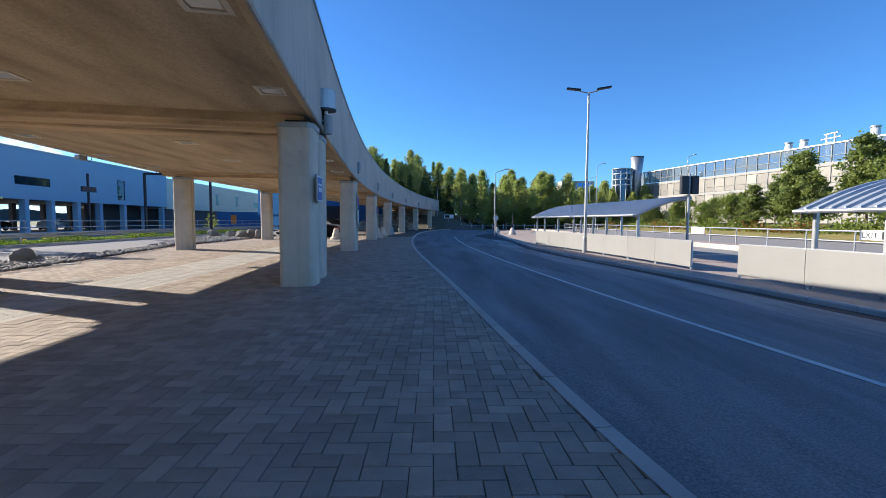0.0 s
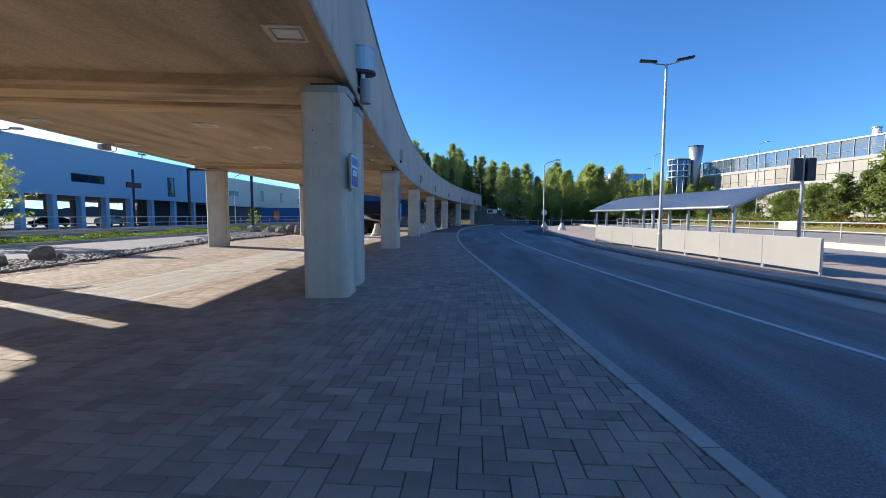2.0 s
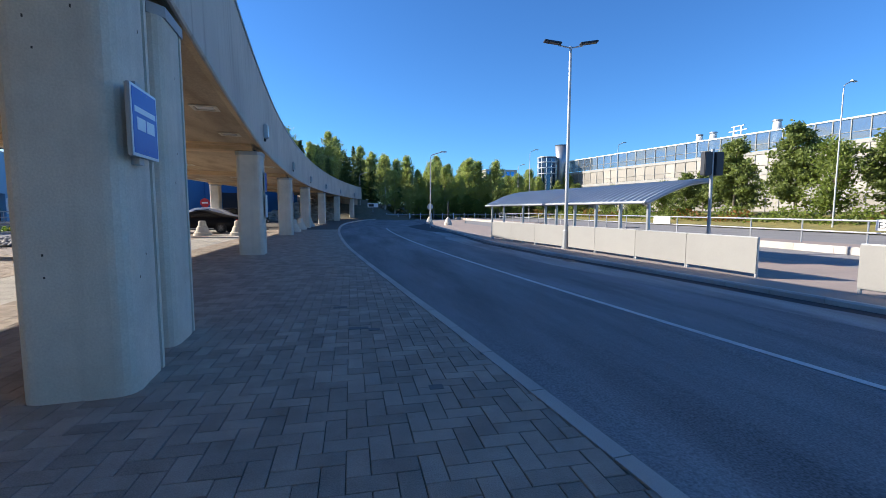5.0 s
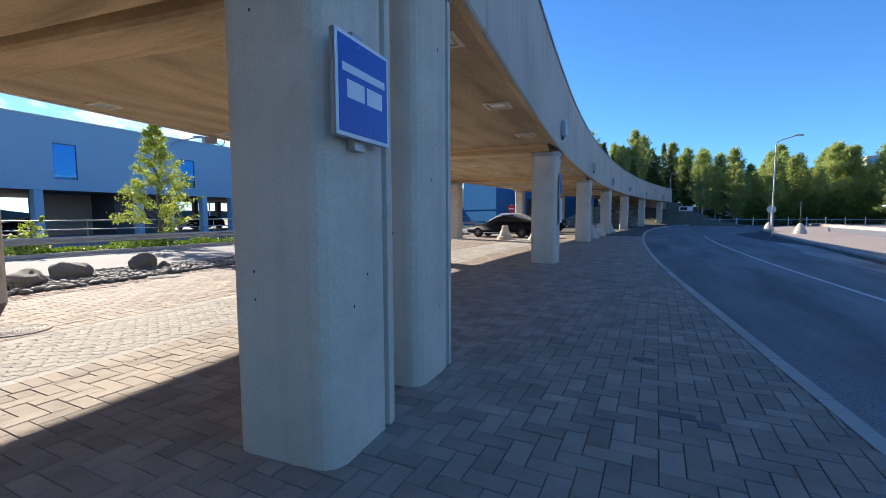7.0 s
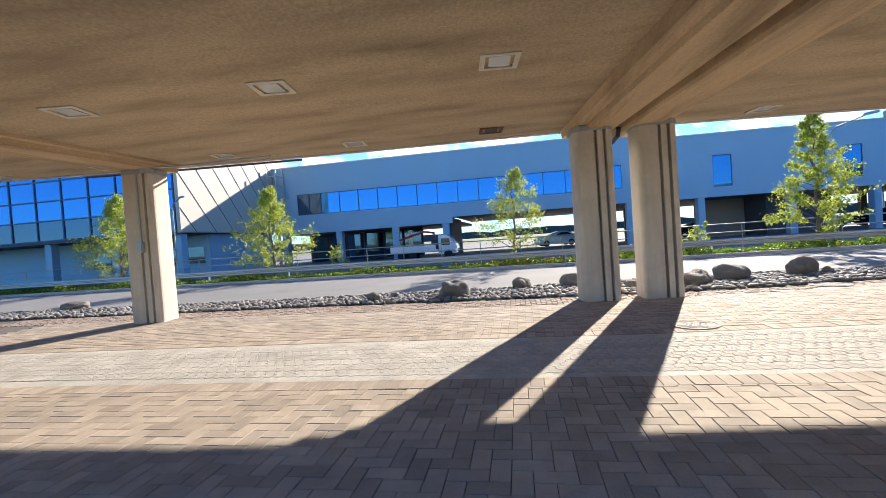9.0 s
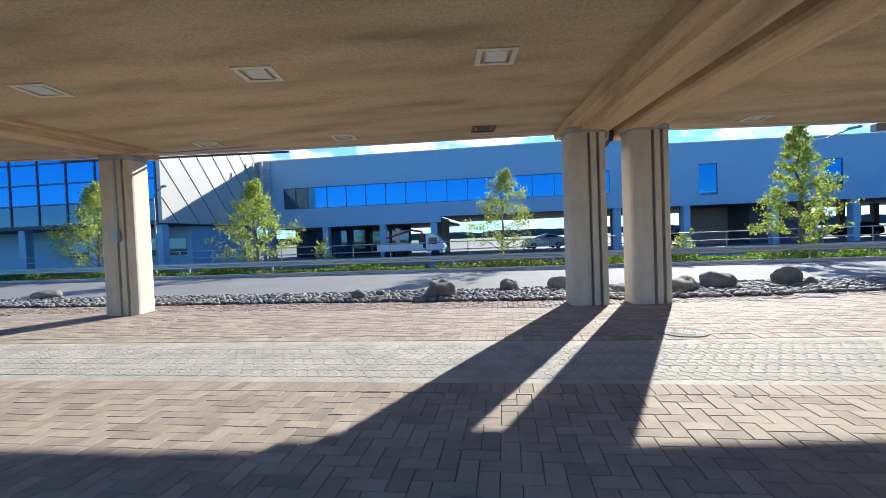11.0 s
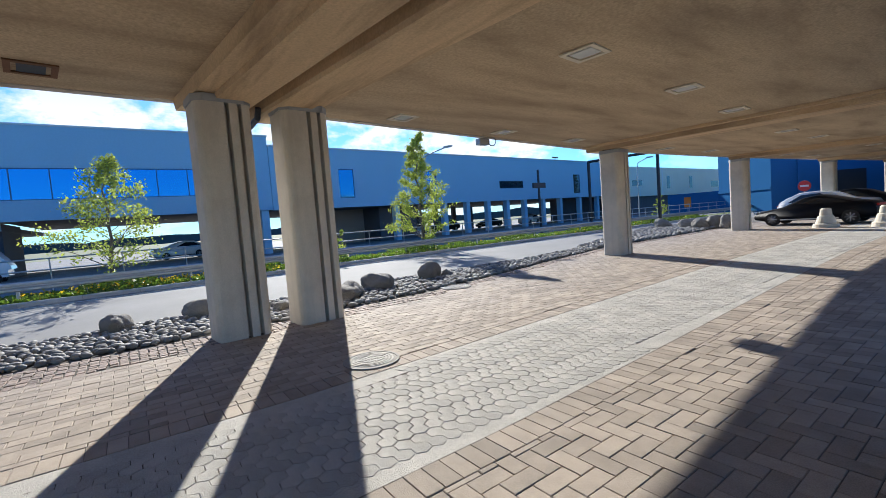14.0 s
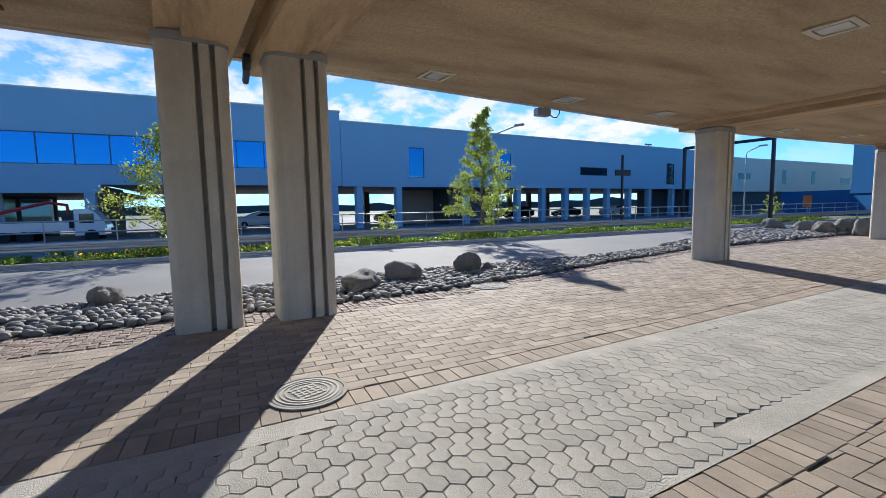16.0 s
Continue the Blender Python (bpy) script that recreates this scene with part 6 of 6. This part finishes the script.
# ---- clouds low over the airfield ----
mc = bpy.data.materials.new("cloud")
mc.use_nodes = True
n, l = mc.node_tree.nodes, mc.node_tree.links
n.remove(n["Principled BSDF"])
co, mp, nz, rp = n.new("ShaderNodeTexCoord"), n.new("ShaderNodeMapping"), n.new("ShaderNodeTexNoise"), n.new("ShaderNodeValToRGB")
mp.inputs["Scale"].default_value = (0.0052, 0.0052, 0.0105)
thin = n.new("ShaderNodeMath")
thin.operation = 'MULTIPLY_ADD'
thin.inputs[1].default_value = 0.86
thin.inputs[2].default_value = 0.14
nz.inputs["Scale"].default_value = 1.0
nz.inputs["Detail"].default_value = 9
nz.inputs["Roughness"].default_value = 0.58
rp.color_ramp.elements[0].position = 0.455
rp.color_ramp.elements[1].position = 0.565
l.new(co.outputs["Object"], mp.inputs["Vector"])
l.new(mp.outputs["Vector"], nz.inputs["Vector"])
l.new(nz.outputs["Fac"], rp.inputs["Fac"])
at = n.new("ShaderNodeAttribute")
at.attribute_name = "cover"
mu = n.new("ShaderNodeMath")
mu.operation = 'MULTIPLY'
l.new(rp.outputs["Color"], thin.inputs[0])
l.new(thin.outputs[0], mu.inputs[0])
l.new(at.outputs["Fac"], mu.inputs[1])
em, tp, mx = n.new("ShaderNodeEmission"), n.new("ShaderNodeBsdfTransparent"), n.new("ShaderNodeMixShader")
em.inputs["Color"].default_value = (1, 0.98, 0.96, 1)
em.inputs["Strength"].default_value = 0.62
l.new(mu.outputs[0], mx.inputs[0])
l.new(tp.outputs[0], mx.inputs[1])
l.new(em.outputs[0], mx.inputs[2])
l.new(mx.outputs[0], n["Material Output"].inputs["Surface"])
vs, fs, cover = [], [], []
for i in range(61):
    a = radians(12 + 138 * i / 60)
    for j in range(9):
        e = radians(0.2 + 19.8 * j / 8)
        vs.append((-1500 * math.sin(a), 1500 * math.cos(a), 1500 * math.tan(e)))
        cover.append((0.6, 0.7, 0.85, 1.0, 1.0, 0.95, 0.8, 0.4, 0.0)[j] * min(1, max(0, (i - 1) / 12)))
for i in range(60):
    for j in range(8):
        q = i * 9 + j
        fs.append((q, q + 9, q + 10, q + 1))
cl = pydata("backdrop_clouds", vs, fs, mc, smooth=True)
att = cl.data.attributes.new("cover", 'FLOAT', 'POINT')
for i, c in enumerate(cover):
    att.data[i].value = c
cl.visible_shadow = False
tagged(cl, "bank of white broken clouds low in the sky", "clouds", kind="structure")


# ---- pavers, last ----
PW = 0.139
BAND_R = ((-14, -4.6), (3, -5.12), (8, -5.18), (11, -5.2), (14, -5.34), (18, -5.55), (24, -5.75), (40, -5.8))
BAND_L = ((-14, -6.6), (0.7, -6.95), (6, -7.03), (10, -7.0), (14, -7.2), (21, -7.55), (27, -7.7), (40, -7.7))
PAVE_TO = 40.0


class PieceBuffer:
    """Collects bevelled flat pieces into one mesh."""

    def __init__(self):
        self.v, self.f = [], []

    def rect(self, x0, x1, y0, y1, z):
        self.poly([(x0, y0), (x1, y0), (x1, y1), (x0, y1)], z)

    def poly(self, pts, z, c=0.0045):
        k = len(pts)
        cx, cy = sum(p[0] for p in pts) / k, sum(p[1] for p in pts) / k
        b = len(self.v)
        self.v += [(x, y, z - 0.022) for x, y in pts] + [(x, y, z - 0.005) for x, y in pts]
        for x, y in pts:
            d = math.hypot(cx - x, cy - y)
            self.v.append((x + (cx - x) * c * 1.3 / d, y + (cy - y) * c * 1.3 / d, z))
        for i in range(k):
            j = (i + 1) % k
            self.f.append((b + i, b + j, b + k + j, b + k + i))
            self.f.append((b + k + i, b + k + j, b + 2 * k + j, b + 2 * k + i))
        self.f.append(tuple(range(b + 2 * k, b + 3 * k)))


def piece_mesh(pts, name, mat):
    p = PieceBuffer()
    p.poly(pts, 0.0)
    me = bpy.data.meshes.new(name)
    me.from_pydata(p.v, [], p.f)
    me.materials.append(mat)
    return me


rg = random.Random(33)
G = 0.0024
buf = PieceBuffer()
lay_h = piece_mesh([(-PW + G, -PW / 2 + G), (PW - G, -PW / 2 + G), (PW - G, PW / 2 - G), (-PW + G, PW / 2 - G)], "paver", M_PAVER)
lay_v = piece_mesh([(-PW / 2 + G, -PW + G), (PW / 2 - G, -PW + G), (PW / 2 - G, PW - G), (-PW / 2 + G, PW - G)], "paver", M_PAVER)


def lay(cx, cy, hx, hy, lo, hi, box_of_singles):
    """One paver, cut at the bounds; some as pieces of their own."""
    z = rg.uniform(-0.0025, 0.0025)
    x0, x1 = max(cx - hx, lo), min(cx + hx, hi)
    if x1 - x0 < 0.03:
        return
    a, b, c, d = box_of_singles
    if a < cx < b and c < cy < d and x1 - x0 > 2 * hx - 1e-6:
        o = new("paver", lay_h if hx > hy else lay_v)
        o.parent = pave
        o.location = (cx, cy, z)
        return
    buf.rect(x0 + G, x1 - G, cy - hy + G, cy + hy - G, z)


# herringbone field between the soldier course and the kerb
for r in range(int(-4 / PW), int(PAVE_TO / PW)):
    y = r * PW
    for c in range(int(-6.4 / PW), int(4 / PW)):
        m = (c - r) % 4
        x = c * PW
        if m == 0:
            cx, cy, hx, hy = x + PW, y + PW / 2, PW, PW / 2
        elif m == 3:
            cx, cy, hx, hy = x + PW / 2, y + PW, PW / 2, PW
        else:
            continue
        lay(cx, cy, hx, hy, along(BAND_R, cy) + 0.285, kerb_x(cy) - 0.165, (-2.8, 0.4, 2.4, 6.1))
# soldier courses beside the light band
y = -4.0
while y < PAVE_TO:
    for x0 in (along(BAND_R, y) + 0.005, along(BAND_L, y) - 0.285):
        buf.rect(x0 + G, x0 + 0.278 - G, y + G, y + PW - G, rg.uniform(-0.002, 0.002))
    y += PW
# stretcher field towards the stones
def sett_w(y):
    return along(((-14, 1.05), (6, 1.0), (9, 0.85), (12, 0.6), (15, 0.42), (40, 0.42)), y)


row = 0
x = -6.0
while x > -14.5:
    y = -4.0 + (row % 2) * PW + rg.uniform(-0.01, 0.01)
    while y < PAVE_TO:
        if cobble_in(y + PW) + sett_w(y + PW) - 0.03 < x - PW / 2 < along(BAND_L, y + PW) - 0.30 + PW / 2:
            lay(x - PW / 2, y + PW, PW / 2, PW, -99, along(BAND_L, y + PW) - 0.29, (-9.3, -7.4, 8.6, 14.6))
        y += 2 * PW
    x -= PW
    row += 1
o = pydata("pavers", buf.v, buf.f, M_PAVER, pave)
o["kind"] = "stuff"
o["label"] = "sandy grey brick pavers with open joints"

# light band of interlocking double hexagon slabs
hexbuf = PieceBuffer()
HR = 0.08
dx, dy = HR * math.sqrt(3), HR * 1.5
base_hex = strip("band_bed", [(along(BAND_L, y), y) for y in range(-4, 41, 2)], [(along(BAND_R, y), y) for y in range(-4, 41, 2)], -0.0085, -0.0085, M_SAND, pave)
for edge, side in ((BAND_L, 1), (BAND_R, -1)):
    rim = sorted(((along(edge, y), y), (along(edge, y) + side * 0.24, y)) for y in range(-4, 41))
    rim.sort(key=lambda p: p[0][1])
    a, c = [p[0] for p in rim], [p[1] for p in rim]
    strip("band_edge", a if side > 0 else c, c if side > 0 else a, -0.0035, -0.0035, M_HEX, pave)


def double_hex(cx, cy, flip=1, s=0.976):
    """Two hexagons joined along x, as one outline with slightly uneven corners."""
    h = HR * s
    w = h * math.sqrt(3) / 2
    g = HR - h
    x2, y2 = dx / 2, dy
    pts = [(0, -h), (w, -h / 2), (w, h / 2 - g * 0.5), (x2 + w, y2 - h / 2), (x2 + w, y2 + h / 2), (x2, y2 + h), (x2 - w, y2 + h / 2), (x2 - w, y2 - h / 2 + g * 0.5), (-w, h / 2), (-w, -h / 2)]
    pts = [(cx + py + rg.uniform(-0.003, 0.003), cy + flip * px + rg.uniform(-0.003, 0.003)) for px, py in pts]
    if flip > 0:
        pts.reverse()
    return pts


hex_shared = {f: [piece_mesh(double_hex(0, 0, f), "slab", M_HEX) for _ in range(8)] for f in (1, -1)}
for i in range(int(-8.4 / (2 * dy)), int(-4.2 / (2 * dy))):
    cx, flip = i * 2 * dy, (1 if i % 2 else -1)
    for j in range(int(-4 / dx), int(PAVE_TO / dx)):
        cy = j * dx
        mx_, my_ = cx + dy / 2, cy + flip * dx / 4
        if not along(BAND_L, my_) + 0.15 < mx_ < along(BAND_R, my_) - 0.15:
            continue
        z = rg.uniform(-0.0008, 0.0008)
        if 9.0 < my_ < 13.2:
            o = new("slab", rg.choice(hex_shared[flip]))
            o.parent = pave
            o.location = (cx, cy, z)
            continue
        hexbuf.poly(double_hex(cx, cy, flip), z, 0.003)
o = pydata("slabs", hexbuf.v, hexbuf.f, M_HEX, pave)
o["kind"] = "stuff"
o["label"] = "light grey interlocking concrete slabs"

# rough setts at the edge of the river stones
setbuf = PieceBuffer()
y = -6.0
while y < PAVE_TO:
    x = cobble_in(y) - 0.02
    for k in range(round(sett_w(y) / 0.105)):
        w = rg.uniform(0.095, 0.115)
        yy = y + rg.uniform(-0.01, 0.01)
        setbuf.rect(x, x + w - 0.012, yy, yy + rg.uniform(0.085, 0.105), rg.uniform(-0.004, 0.006))
        x += w
    y += 0.112
o = pydata("setts", setbuf.v, setbuf.f, M_SETT, pave)
o["kind"] = "stuff"
o["label"] = "small rough dark granite setts"

# a few sunken dark pavers in the walk
for x, y, w, h in ((-0.27, 13.18, 0.2, 0.1), (-0.02, 11.95, 0.24, 0.1), (0.17, 11.87, 0.14, 0.1), (0.58, 10.0, 0.12, 0.1)):
    p = PieceBuffer()
    p.rect(-w / 2, w / 2, -h / 2, h / 2, 0.0)
    o = pydata("patched_paver", p.v, p.f, M_PATCHPAVE, pave)
    o.location = (x, y, 0.005)
